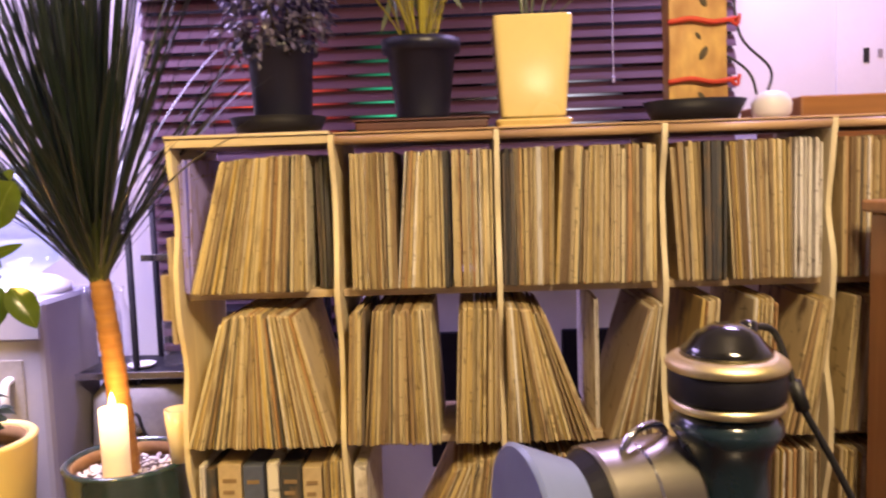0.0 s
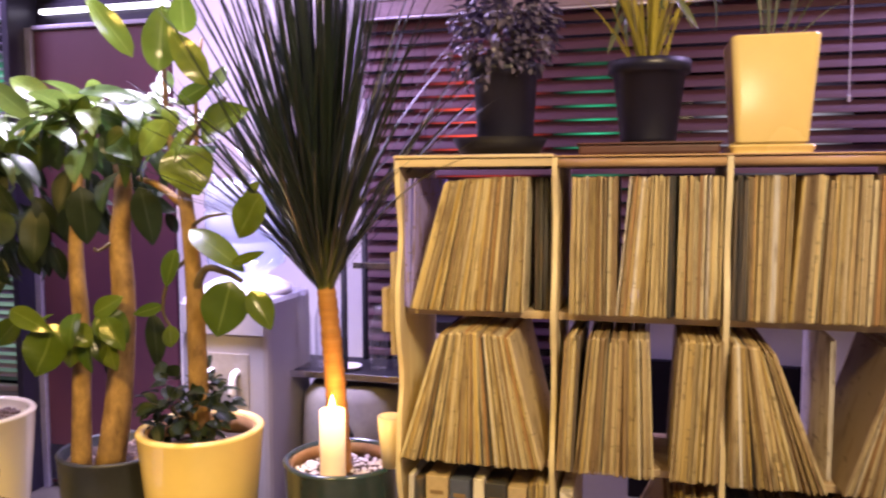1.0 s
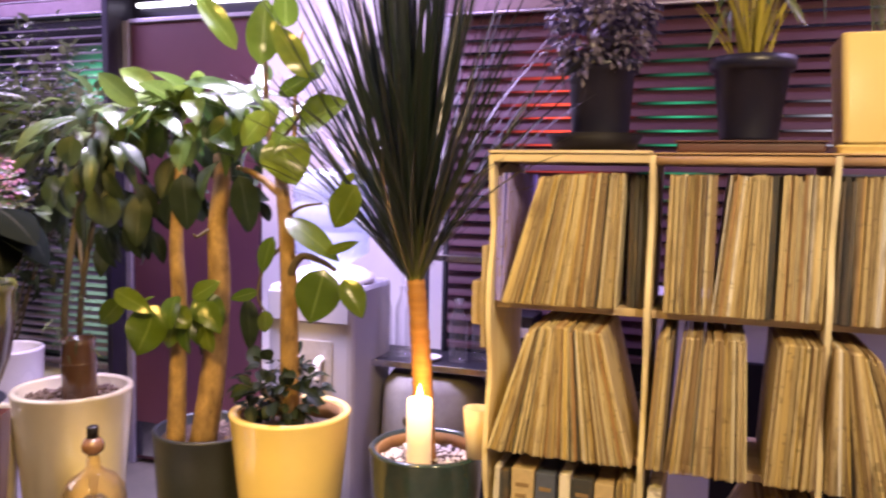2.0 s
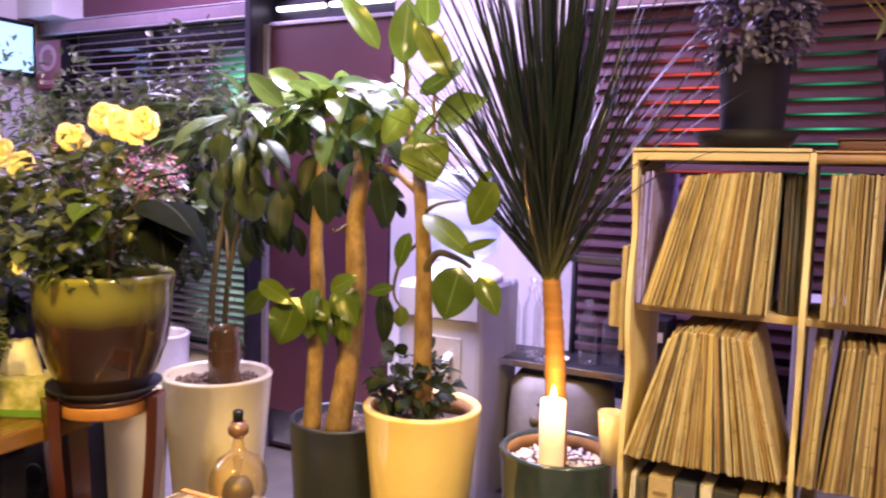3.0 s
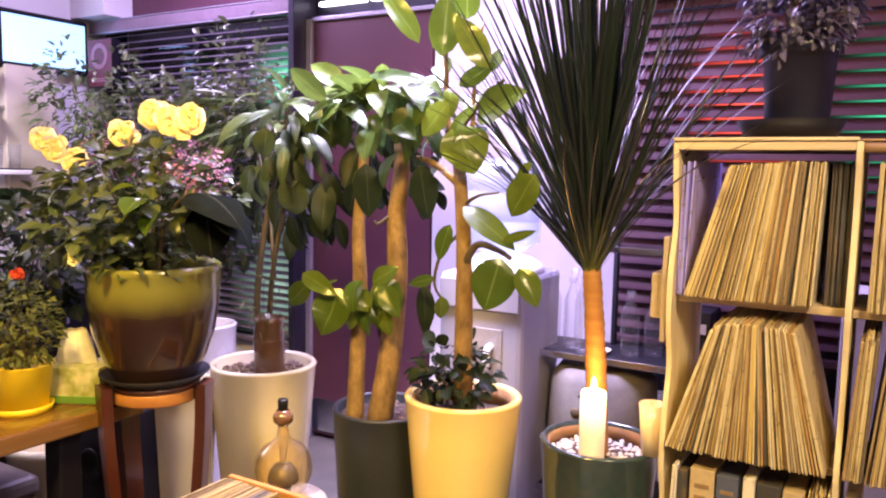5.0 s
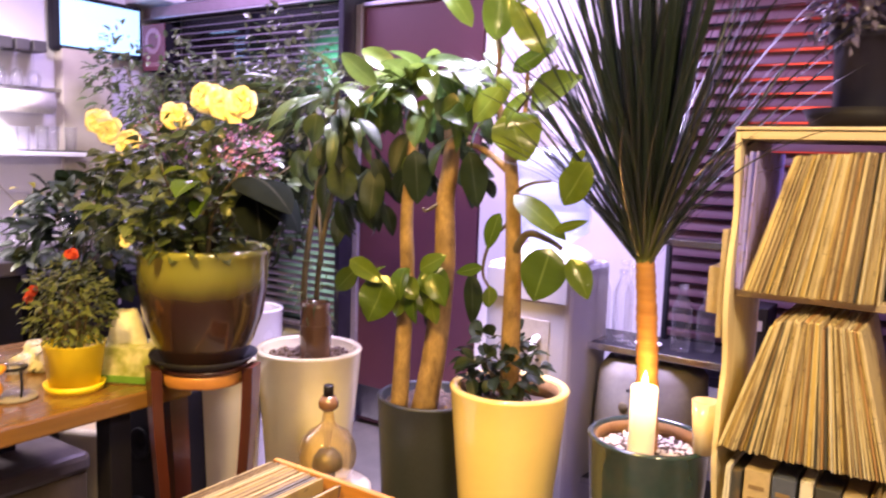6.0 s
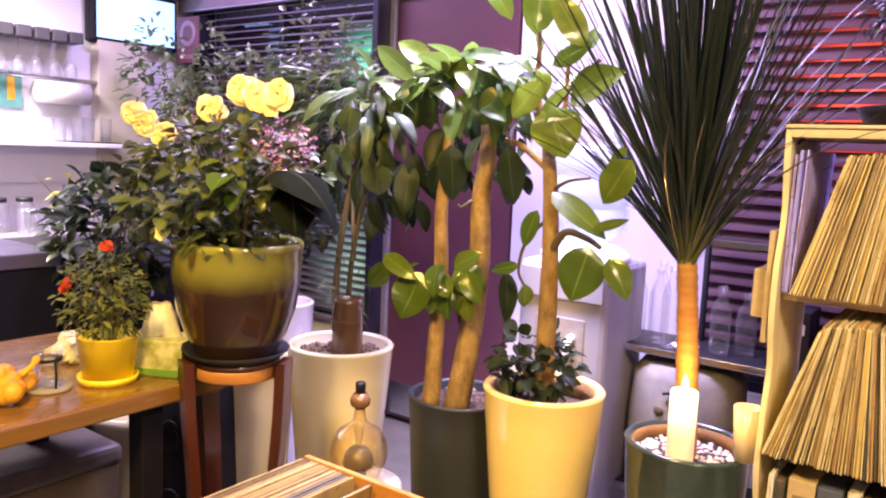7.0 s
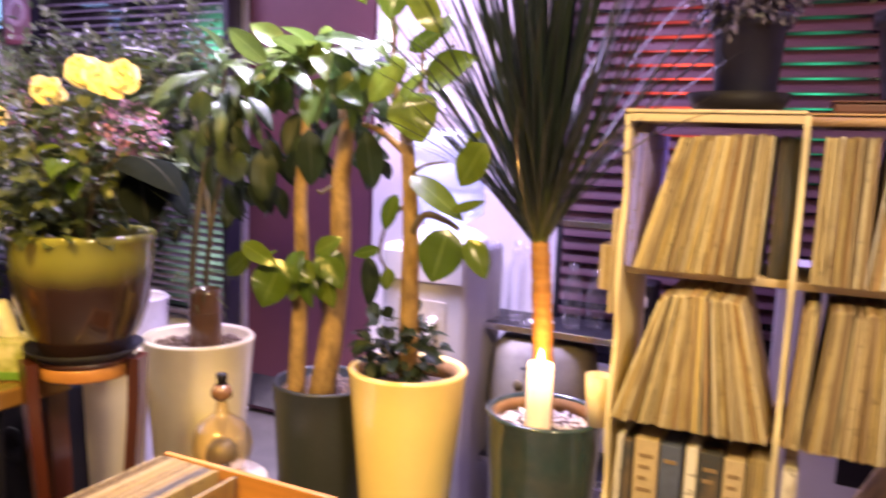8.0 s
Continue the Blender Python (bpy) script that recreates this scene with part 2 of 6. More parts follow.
CHARCOAL = surface("charcoal_glaze", (0.028, 0.034, 0.042), (0.020, 0.024, 0.030), 0.4, scale=3, fine=90, relief=0.1)
TEAL = surface("dark_teal_glaze", (0.020, 0.055, 0.064), (0.050, 0.060, 0.056), 0.1, scale=7, fine=40, relief=0.05, coat=0.8)
BLACKPLASTIC = surface("black_plastic", (0.014, 0.013, 0.02), (0.010, 0.009, 0.014), 0.42, scale=5, fine=80)
POTPLASTIC = surface("blue_black_plastic", (0.012, 0.012, 0.034), (0.009, 0.009, 0.026), 0.38, scale=5, fine=80)
BROWNTRAY = surface("brown_plastic_tray", (0.13, 0.055, 0.05), (0.09, 0.04, 0.035), 0.35)
BRIGHTYELLOW = surface("bright_yellow_plastic", (0.90, 0.70, 0.03), (0.86, 0.64, 0.025), 0.3, scale=3, relief=0.03, speck=0.05)
WHITEPLASTIC = surface("white_plastic", (0.76, 0.74, 0.80), (0.70, 0.68, 0.74), 0.35, scale=2, relief=0.02, speck=0.05)
GREYPLASTIC = surface("grey_plastic", (0.30, 0.27, 0.28), (0.24, 0.22, 0.23), 0.45)
RAWCLAY = surface("brown_raw_clay", (0.34, 0.19, 0.075), (0.24, 0.125, 0.05), 0.8, scale=12, fine=90, relief=0.3)
CHROME = surface("chrome", (0.75, 0.75, 0.78), (0.62, 0.62, 0.66), 0.12, 1.0)
STEEL = surface("brushed_steel", (0.46, 0.42, 0.34), (0.30, 0.27, 0.22), 0.28, 1.0, scale=4, stretch=(0.2, 1, 1))
BRASS = surface("worn_brass", (0.88, 0.77, 0.46), (0.64, 0.50, 0.24), 0.38, 1.0, scale=12)
GLOSSBLACK = surface("gloss_black", (0.012, 0.011, 0.011), (0.008, 0.008, 0.008), 0.06, coat=0.6, relief=0.01)
DARKGREEN = surface("dark_green_enamel", (0.012, 0.026, 0.036), (0.008, 0.019, 0.027), 0.18, coat=0.5, relief=0.03)
LEATHER = surface("brown_leatherette", (0.115, 0.092, 0.088), (0.08, 0.063, 0.06), 0.38, scale=10, fine=200, relief=0.4)
BLACKCABINET = surface("black_cabinet", (0.010, 0.009, 0.018), (0.007, 0.007, 0.012), 0.5)
for black_material in (BLACKCABINET, BLACKPLASTIC):
    black_material.node_tree.nodes["Principled BSDF"].inputs["Specular IOR Level"].default_value = 0.2
COUNTER = surface("pale_counter", (0.10, 0.09, 0.14), (0.08, 0.072, 0.11), 0.35, speck=0.05)
BEIGE = surface("beige_panel", (0.58, 0.52, 0.44), (0.50, 0.44, 0.37), 0.6, speck=0.05)
WAX = wax_material()
FLAME = glowing("flame", (1.0, 0.62, 0.16), 30)
SCREEN = glowing("lit_screen", (0.36, 0.64, 1.0), 1.25)
TUBE = glowing("light_tube", (0.92, 0.86, 1.0), 6)
REDNEON = glow_patch("red_neon", (1.0, 0.09, 0.05), 2.6)
GREENNEON = glow_patch("green_neon", (0.08, 0.85, 0.42), 1.7)
GREENSIGN = glow_patch("bright_green_neon", (0.06, 0.80, 0.38), 1.1)
WHITENEON = glow_patch("white_neon", (0.9, 0.86, 1.0), 2.0)
PALENEON = glow_patch("pale_neon", (0.50, 0.75, 0.62), 0.9)
DISPENSER = surface("lilac_grey_plastic", (0.31, 0.295, 0.37), (0.27, 0.255, 0.32), 0.35, scale=2, relief=0.02, speck=0.05)
SLOTGREY = surface("dark_grey_plastic", (0.10, 0.09, 0.10), (0.07, 0.065, 0.07), 0.5)
CLEAR = glass("clear_glass", (0.985, 0.98, 1.0))
AMBER = glass("amber_glass", (1.0, 0.945, 0.82), 0.02, 0.012)
JUG = glass("blue_water_jug", (0.84, 0.90, 1.0), 0.12, 0.2)
PAPER = surface("white_tissue", (0.80, 0.77, 0.70), (0.72, 0.68, 0.60), 0.8, scale=10)
ORANGEBAG = surface("orange_net_bag", (0.85, 0.30, 0.02), (0.75, 0.42, 0.03), 0.3, scale=20, fine=80, relief=0.5)
CARD = surface("brown_card", (0.50, 0.40, 0.28), (0.40, 0.31, 0.20), 0.7)
RED = surface("red_cord", (0.62, 0.06, 0.03), (0.5, 0.04, 0.02), 0.6)
CABLE = surface("black_cable", (0.014, 0.013, 0.014), (0.01, 0.01, 0.01), 0.4)
POSTER = surface("maroon_poster", (0.20, 0.045, 0.075), (0.15, 0.03, 0.05), 0.4)
POSTERINK = surface("poster_ink", (0.42, 0.22, 0.30), (0.36, 0.18, 0.24), 0.5)
RUBBERLEAF = foliage("rubber_leaf", (0.045, 0.085, 0.010), (0.13, 0.17, 0.018), 0.2, 0.32)
DRACLEAF = foliage("broad_leaf", (0.022, 0.050, 0.012), (0.095, 0.13, 0.022), 0.3, 0.32)
TALLLEAF = foliage("tall_plant_leaf", (0.030, 0.054, 0.020), (0.12, 0.15, 0.045), 0.34, 0.35)
# Darker leaf copy: shade among inner and lower leaves put into the colour.
SHADELEAF = foliage("shaded_leaf", (0.007, 0.014, 0.007), (0.022, 0.034, 0.012), 0.45)
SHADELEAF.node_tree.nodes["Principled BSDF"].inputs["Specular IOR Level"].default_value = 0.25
PALMLEAF = foliage("palm_blade", (0.005, 0.011, 0.008), (0.015, 0.026, 0.016), 0.3, 0.03, vein=False)
PALMLEAF.node_tree.nodes["Principled BSDF"].inputs["Coat Weight"].default_value = 0.2
PALMROOT = foliage("palm_blade_root", (0.022, 0.034, 0.010), (0.055, 0.068, 0.016), 0.3, 0.1, vein=False)
PALMLEAF.node_tree.nodes["Principled BSDF"].inputs["Specular IOR Level"].default_value = 0.55
BLACKLEAF = foliage("blackish_leaf", (0.006, 0.008, 0.008), (0.012, 0.015, 0.013), 0.9, 0.0)
BLACKLEAF.node_tree.nodes["Principled BSDF"].inputs["Specular IOR Level"].default_value = 0.0
ROSELEAF = foliage("rose_leaf", (0.028, 0.044, 0.018), (0.12, 0.14, 0.05), 0.32)
ROSELEAF.node_tree.nodes["Principled BSDF"].inputs["Specular IOR Level"].default_value = 0.3
BUSHLEAF = foliage("bush_leaf", (0.065, 0.10, 0.045), (0.24, 0.27, 0.14), 0.26, 0.35)
PURPLELEAF = foliage("purple_leaf", (0.075, 0.062, 0.095), (0.20, 0.175, 0.26), 0.25)
PINKBLOOM = foliage("pink_bloom", (0.24, 0.09, 0.18), (0.48, 0.25, 0.40), 0.6, vein=False)
PETAL = foliage("yellow_petal", (0.92, 0.77, 0.31), (0.98, 0.94, 0.72), 0.6, 0.3, vein=False)
REDPETAL = foliage("red_petal", (0.50, 0.04, 0.02), (0.62, 0.08, 0.03), 0.5, 0.2, vein=False)
YELLOWSTALK = foliage("yellow_stalk", (0.30, 0.26, 0.03), (0.50, 0.42, 0.06), 0.4, 0.2, vein=False)
SLEEVES = sleeve_material("record_card", [(0.93 * a, 0.93 * b, 0.91 * c) for a, b, c in ((0.72, 0.57, 0.30), (0.56, 0.43, 0.22), (0.76, 0.64, 0.38), (0.40, 0.27, 0.13), (0.60, 0.47, 0.24), (0.46, 0.33, 0.18), (0.64, 0.53, 0.34), (0.34, 0.23, 0.12), (0.58, 0.43, 0.19), (0.50, 0.40, 0.25), (0.68, 0.55, 0.31), (0.48, 0.28, 0.13), (0.72, 0.62, 0.40), (0.36, 0.27, 0.17), (0.56, 0.45, 0.26), (0.42, 0.31, 0.17), (0.62, 0.51, 0.31), (0.28, 0.19, 0.11), (0.74, 0.66, 0.49), (0.62, 0.45, 0.16))])
DARKSLEEVES = sleeve_material("dark_record_card", [(0.05, 0.05, 0.055), (0.08, 0.075, 0.07), (0.07, 0.068, 0.075), (0.14, 0.11, 0.09)])
# Lilac light painted into the card, blue raised against the warm lamp.
LILACLITSLEEVES = sleeve_material("lilac_lit_record_card", [(0.36, 0.31, 0.95), (0.46, 0.40, 1.0), (0.30, 0.28, 0.88)])
WHITESLEEVES = sleeve_material("pale_record_card", [(0.80, 0.76, 0.72), (0.84, 0.80, 0.76), (0.74, 0.69, 0.63)])

# ---- building helpers ----


def part(name, bm, material, parent=None, label="", smooth=False):
    """Links a bmesh as one mesh object, under a thing or a part where one is given."""
    me = bpy.data.meshes.new(name)
    bm.to_mesh(me)
    bm.free()
    for p in me.polygons:
        p.use_smooth = smooth
    me.materials.append(material)
    ob = new(name, me)
    if parent is not None:
        ob.parent = parent
    return tagged(ob, label)


def thing(name, label, category, at=(0, 0, 0), group="", turn=0):
    ob = new(name)
    ob.empty_display_size = 0.05
    ob.matrix_basis = pose(*at, 0, 0, turn)
    return tagged(ob, label, category, group)


def block(x0, y0, z0, x1, y1, z1, bevel=0.003, bm=None):
    bm = bm or bmesh.new()
    m = Matrix.Translation(((x0 + x1) / 2, (y0 + y1) / 2, (z0 + z1) / 2)) @ Matrix.Diagonal((x1 - x0, y1 - y0, z1 - z0, 1))
    made = bmesh.ops.create_cube(bm, size=1, matrix=m)
    if bevel:
        edges = list({e for v in made["verts"] for e in v.link_edges})
        bmesh.ops.bevel(bm, geom=edges, offset=bevel, segments=2, affect="EDGES", profile=0.5)
    return bm


def structure(name, bm, material, label="", category=""):
    return tagged(part(name, bm, material), label, category, kind="structure")


def lathe(profile, steps=40, bm=None, at=(0, 0, 0), squash=1.0):
    """A turned shape round z from (radius, height) rows."""
    bm = bm or bmesh.new()
    rings = []
    for r, z in profile:
        if r < 1e-5:
            rings.append([bm.verts.new((at[0], at[1], at[2] + z))])
        else:
            rings.append([bm.verts.new((at[0] + r * math.cos(2 * math.pi * i / steps), at[1] + squash * r * math.sin(2 * math.pi * i / steps), at[2] + z)) for i in range(steps)])
    for a, b in zip(rings, rings[1:]):
        if len(a) == 1 and len(b) == 1:
            continue
        for i in range(steps):
            j = (i + 1) % steps
            if len(a) == 1:
                bm.faces.new((a[0], b[j], b[i]))
            elif len(b) == 1:
                bm.faces.new((a[i], a[j], b[0]))
            else:
                bm.faces.new((a[i], a[j], b[j], b[i]))
    bmesh.ops.recalc_face_normals(bm, faces=bm.faces[:])
    return bm


def tube(points, radii, sides=10, bm=None):
    """A tapered, bent tube through the points."""
    bm = bm or bmesh.new()
    pts = [Vector(p) for p in points]
    if not hasattr(radii, "__len__"):
        radii = [radii] * len(pts)
    rings, side = [], Vector((1, 0.13, 0.07))
    for i, p in enumerate(pts):
        d = (pts[min(i + 1, len(pts) - 1)] - pts[max(i - 1, 0)]).normalized()
        side = (side - d * side.dot(d)).normalized()
        up = d.cross(side)
        rings.append([bm.verts.new(p + radii[i] * (math.cos(2 * math.pi * k / sides) * side + math.sin(2 * math.pi * k / sides) * up)) for k in range(sides)])
    for a, b in zip(rings, rings[1:]):
        for k in range(sides):
            bm.faces.new((a[k], a[(k + 1) % sides], b[(k + 1) % sides], b[k]))
    bm.faces.new(rings[0][::-1])
    bm.faces.new(rings[-1])
    bmesh.ops.recalc_face_normals(bm, faces=bm.faces[:])
    return bm


def bend(points, steps=6):
    """A smooth line through the points (Catmull-Rom)."""
    p = [Vector(q) for q in points]
    p = [2 * p[0] - p[1]] + p + [2 * p[-1] - p[-2]]
    out = []
    for i in range(1, len(p) - 2):
        for k in range(steps):
            t = k / steps
            out.append(0.5 * (2 * p[i] + (p[i + 1] - p[i - 1]) * t + (2 * p[i - 1] - 5 * p[i] + 4 * p[i + 1] - p[i + 2]) * t * t + (3 * p[i] - p[i - 1] - 3 * p[i + 1] + p[i + 2]) * t ** 3))
    return out + [p[-2]]


def leaf_into(bm, m, length, width, droop=0.3, fold=0.25, rows=7, point=1.0, wave=0.0):
    """One leaf along +y with its face up, bent down along its length and folded at the midrib."""
    uv = bm.loops.layers.uv.verify()
    grid = []
    for i in range(rows + 1):
        t = i / rows
        half = 0.5 * width * (math.sin(math.pi * min(1, t ** 0.8)) ** (0.75 * point) if 0 < t < 1 else 0.02)
        a = droop * t
        y, z = length * (t - 0.25 * a * t), -length * 0.5 * droop * t * t
        row = []
        for k, s in enumerate((-1, -0.5, 0, 0.5, 1)):
            lift = abs(s) * half * fold + wave * half * math.sin(9 * t + 2 * s)
            row.append((bm.verts.new(m @ Vector((s * half, y, z + lift))), s, t))
        grid.append(row)
    for a, b in zip(grid, grid[1:]):
        for k in range(4):
            quad = (a[k], a[k + 1], b[k + 1], b[k])
            f = bm.faces.new([q[0] for q in quad])
            f.smooth = True
            for loop, q in zip(f.loops, quad):
                loop[uv].uv = (q[1], q[2])
    return bm


def leaf_mesh(name, length, width, material, **how):
    bm = leaf_into(bmesh.new(), Matrix.Identity(4), length, width, **how)
    me = bpy.data.meshes.new(name)
    bm.to_mesh(me)
    bm.free()
    me.materials.append(material)
    return me


def along(base, direction, face):
    """A pose at base whose y runs along direction and whose z leans to face."""
    y = Vector(direction).normalized()
    z = Vector(face)
    z = (z - y * z.dot(y))
    z = z.normalized() if z.length > 1e-4 else y.orthogonal().normalized()
    x = y.cross(z)
    m = Matrix((x, y, z)).transposed().to_4x4()
    m.translation = base
    return m


def put_leaf(me, parent, m, scale=(1, 1, 1), name="leaf"):
    ob = new(name, me)
    ob.parent = parent
    ob.matrix_basis = m @ Matrix.Diagonal((*scale, 1))
    return ob


def pot(name, label, at, radius, height, foot, material, lip=0.014, fill=SOIL, fill_drop=0.05, group="", liner=None):
    """A turned planter with a thick rounded lip, hollow inside, filled with soil."""
    base = thing(name, label, "planter", at, group)
    rows = [(0, 0), (foot * 0.94, 0), (foot, 0.008)]
    for i in range(1, 9):
        t = i / 8
        rows.append((foot + (radius - foot) * t ** 1.25, height * t * 0.985))
    r = radius
    rows += [(r + 0.002, height - 0.006), (r - 0.004, height), (r - lip + 0.003, height), (r - lip - 0.002, height - 0.008)]
    inner = r - lip - 0.004
    rows += [(inner, height - fill_drop - 0.03), (0, height - fill_drop - 0.03)]
    shell = part("body", lathe(rows, 56), material, base, smooth=True)
    top = lathe([(inner - 0.004, height - fill_drop - 0.028), (inner - 0.003, height - fill_drop), (inner * 0.5, height - fill_drop + 0.006), (0, height - fill_drop + 0.004)], 40)
    rng = random.Random(len(name) + int(1000 * abs(at[0])))
    for v in top.verts:
        v.co.z += rng.uniform(-0.003, 0.003)
    part("soil", top, fill, shell, smooth=True)
    if liner:
        low, high = height - fill_drop - 0.002, height - 0.009
        part("liner", lathe([(inner - 0.0025, low), (inner - 0.001, high), (inner - 0.0035, high), (inner - 0.005, low), (inner - 0.0025, low)], 48), liner, shell, "brown unglazed inside", True)
    return base


def stones(parent, at, radius, count, size, material, seed, name="pebble_layer"):
    rng = random.Random(seed)
    bm = bmesh.new()
    for _ in range(count):
        a, d = rng.uniform(0, 6.283), radius * math.sqrt(rng.random())
        s = size * rng.uniform(0.6, 1.2)
        m = pose(at[0] + d * math.cos(a), at[1] + d * math.sin(a), at[2] + s * 0.3, rng.uniform(0, 90), rng.uniform(0, 90), rng.uniform(0, 360)) @ Matrix.Diagonal((s, s * rng.uniform(0.6, 1), s * rng.uniform(0.5, 0.8), 1))
        bmesh.ops.create_icosphere(bm, subdivisions=1, radius=1, matrix=m)
    return tagged(part(name, bm, material, parent, smooth=True), kind="stuff")


# ---- room ----
structure("floor", block(-4.4, -2.7, -0.12, 2.4, 5.0, 0, 0), FLOOR, "dark polished floor of the bar", "floor")
structure("ceiling", block(-4.4, -2.7, 2.75, 2.4, 3.0, 2.87, 0), CEIL, "plain pale ceiling", "ceiling")
structure("wall_south", block(-4.4, -2.7, 0, 2.4, -2.5, 2.75, 0), WALL, "plain wall behind the camera", "wall")
structure("wall_east", block(2.2, -2.5, 0, 2.4, 3.0, 2.75, 0), WALL, "plain white side wall", "wall")
structure("wall_west", block(-4.4, -2.5, 0, -4.2, 3.0, 2.75, 0), WALL, "white kitchen wall with bright light on it", "wall")
structure("wall_pillar", block(-1.93, 2.8, 0, -1.1, 3.0, 2.75, 0), WALL, "white pillar washed by lilac light", "wall")
structure("wall_north_east", block(1.0, 2.8, 0, 2.2, 3.0, 2.75, 0), WALL, "white wall washed by lilac light", "wall")
structure("wall_sill", block(-1.1, 2.8, 0, 1.0, 3.0, 0.5, 0), WALL, "low white wall under the window", "wall")
structure("wall_sill_west", block(-4.2, 2.8, 0, -2.676, 3.0, 0.42, 0), WALL, "low white wall under the window", "wall")
structure("wall_head", block(-1.1, 2.8, 2.1, 1.0, 3.0, 2.75, 0), MAROON, "dark panel over the window", "wall")
structure("wall_head_west", block(-4.2, 2.8, 2.14, -2.676, 3.0, 2.75, 0), MAROON, "dark panel over the window", "wall")
structure("wall_head_door", block(-2.62, 2.8, 2.2, -1.93, 3.0, 2.75, 0), DARKFRAME, "dark panel over the door", "wall")
structure("pillar_corner", block(-4.2, 2.62, 2.12, -3.9, 2.8, 2.75, 0.004), WALL, "white pillar in the corner", "wall")


def window(name, x0, x1, z0, z1):
    base = tagged(thing(name, "dark-framed window with night behind it", "window", (0, 0, 0)), kind="structure")
    part("pane", block(x0 + 0.03, 2.90, z0 + 0.03, x1 - 0.03, 2.906, z1 - 0.03, 0), CLEAR, base).visible_shadow = False
    for a in ((x0, 2.84, z0, x0 + 0.04, 2.96, z1), (x1 - 0.04, 2.84, z0, x1, 2.96, z1), (x0 + 0.04, 2.84, z0, x1 - 0.04, 2.96, z0 + 0.04), (x0 + 0.04, 2.84, z1 - 0.04, x1 - 0.04, 2.96, z1), ((x0 + x1) / 2 - 0.02, 2.84, z0 + 0.04, (x0 + x1) / 2 + 0.02, 2.96, z1 - 0.04)):
        part("window_frame", block(*a, 0.003), DARKFRAME, base)


window("window_1", -1.1, 1.0, 0.5, 2.1)
window("window_2", -4.2, -2.69, 0.42, 2.14)
structure("backdrop", block(-9, 5.0, -1, 7, 5.1, 5, 0), NIGHT, "dark night street outside the window", "backdrop")
for at, mat_, lab in (((-1.0, 3.12, 1.25, -0.42, 3.15, 1.95), REDNEON, "red neon glow outside the window"), ((0.12, 3.12, 1.36, 0.68, 3.15, 1.74), WHITENEON, "white shop light outside the window"), ((-0.42, 3.16, 1.2, -0.08, 3.19, 1.9), GREENSIGN, "green neon glow outside the window"), ((-3.35, 3.12, 1.55, -2.76, 3.15, 2.0), GREENNEON, "green neon glow outside the window"), ((-3.5, 3.12, 0.2, -2.76, 3.15, 1.1), PALENEON, "pale shop light outside the window")):
    sign = thing("neon_sign", lab, "neon sign", (0, 0, 0))
    part("panel", block(*at, 0.005), mat_, sign)
    xm = (at[0] + at[3]) / 2
    part("post", block(xm - 0.02, at[1] + 0.0305, 0, xm + 0.02, at[1] + 0.06, at[2] + 0.2, 0.002), DARKFRAME, sign)


def blind(label, x0, x1, z0, z1, y, tilt, material, pitch=0.048, half=0.025):
    """A venetian blind: pelmet, single slats, ladder cords and a bottom bar."""
    base = thing("venetian_blind", label, "blind", (0, 0, 0))
    me = bpy.data.meshes.new("slat")
    bm = bmesh.new()
    w = x1 - x0
    rows = []
    for s in (-1, -0.5, 0, 0.5, 1):
        rows.append([bm.verts.new((sx * w / 2, s * half, 0.16 * half * (1 - s * s))) for sx in (-1, 1)])
    for a, b in zip(rows, rows[1:]):
        bm.faces.new((a[0], a[1], b[1], b[0]))
    thick = bmesh.ops.extrude_face_region(bm, geom=bm.faces[:])
    bmesh.ops.translate(bm, vec=(0, 0, -0.0025), verts=[v for v in thick["geom"] if isinstance(v, bmesh.types.BMVert)])
    bmesh.ops.recalc_face_normals(bm, faces=bm.faces[:])
    bm.to_mesh(me)
    bm.free()
    me.materials.append(material)
    rng = random.Random(7)
    n = int((z1 - z0 - 0.06) / pitch)
    for i in range(n):
        ob = new("slat", me)
        ob.parent = base
        ob.matrix_basis = pose((x0 + x1) / 2, y, z1 - 0.07 - i * pitch, tilt + rng.uniform(-2, 2), rng.uniform(-0.12, 0.12), 0)
    pelmet = part("pelmet", block(x0 - 0.01, y - 0.045, z1 - 0.05, x1 + 0.01, y + 0.035, z1 + 0.01, 0.006), RAIL, base)
    part("pelmet_edge", block(x0 - 0.012, y - 0.049, z1 + 0.0105, x1 + 0.012, y + 0.035, z1 + 0.016, 0.002), LIGHTFRAME, pelmet)
    part("pelmet_edge", block(x0 - 0.012, y - 0.049, z1 - 0.058, x1 + 0.012, y - 0.03, z1 - 0.0505, 0.002), LIGHTFRAME, pelmet)
    for f in (0.12, 0.5, 0.88):
        x = x0 + f * w
        part("ladder_cord", tube([(x, y - 0.029, z1 - 0.06), (x, y - 0.029, z0)], 0.0012, 5), CABLE, base)
    part("bottom_bar", block(x0, y - 0.02, z0 - 0.02, x1, y + 0.02, z0 + 0.005, 0.004), material, base)
    return base


blind_east = blind("closed mahogany venetian blind with pale pelmet", -1.08, 0.99, 0.72, 2.0, 2.74, 57, SLAT)
cord = part("pull_cord", tube([(0.56, 2.69, 1.99), (0.562, 2.69, 1.63)], 0.002, 6), LIGHTFRAME, blind_east)
part("tassel", lathe([(0, 0), (0.005, 0.003), (0.006, 0.02), (0.002, 0.028), (0, 0.03)], 10, at=(0.562, 2.69, 1.6)), LIGHTFRAME, cord)
blind("dark venetian blind with wide pelmet, half open", -4.16, -2.69, 0.46, 2.1, 2.76, 20, SLATDARK, 0.037, 0.0165)

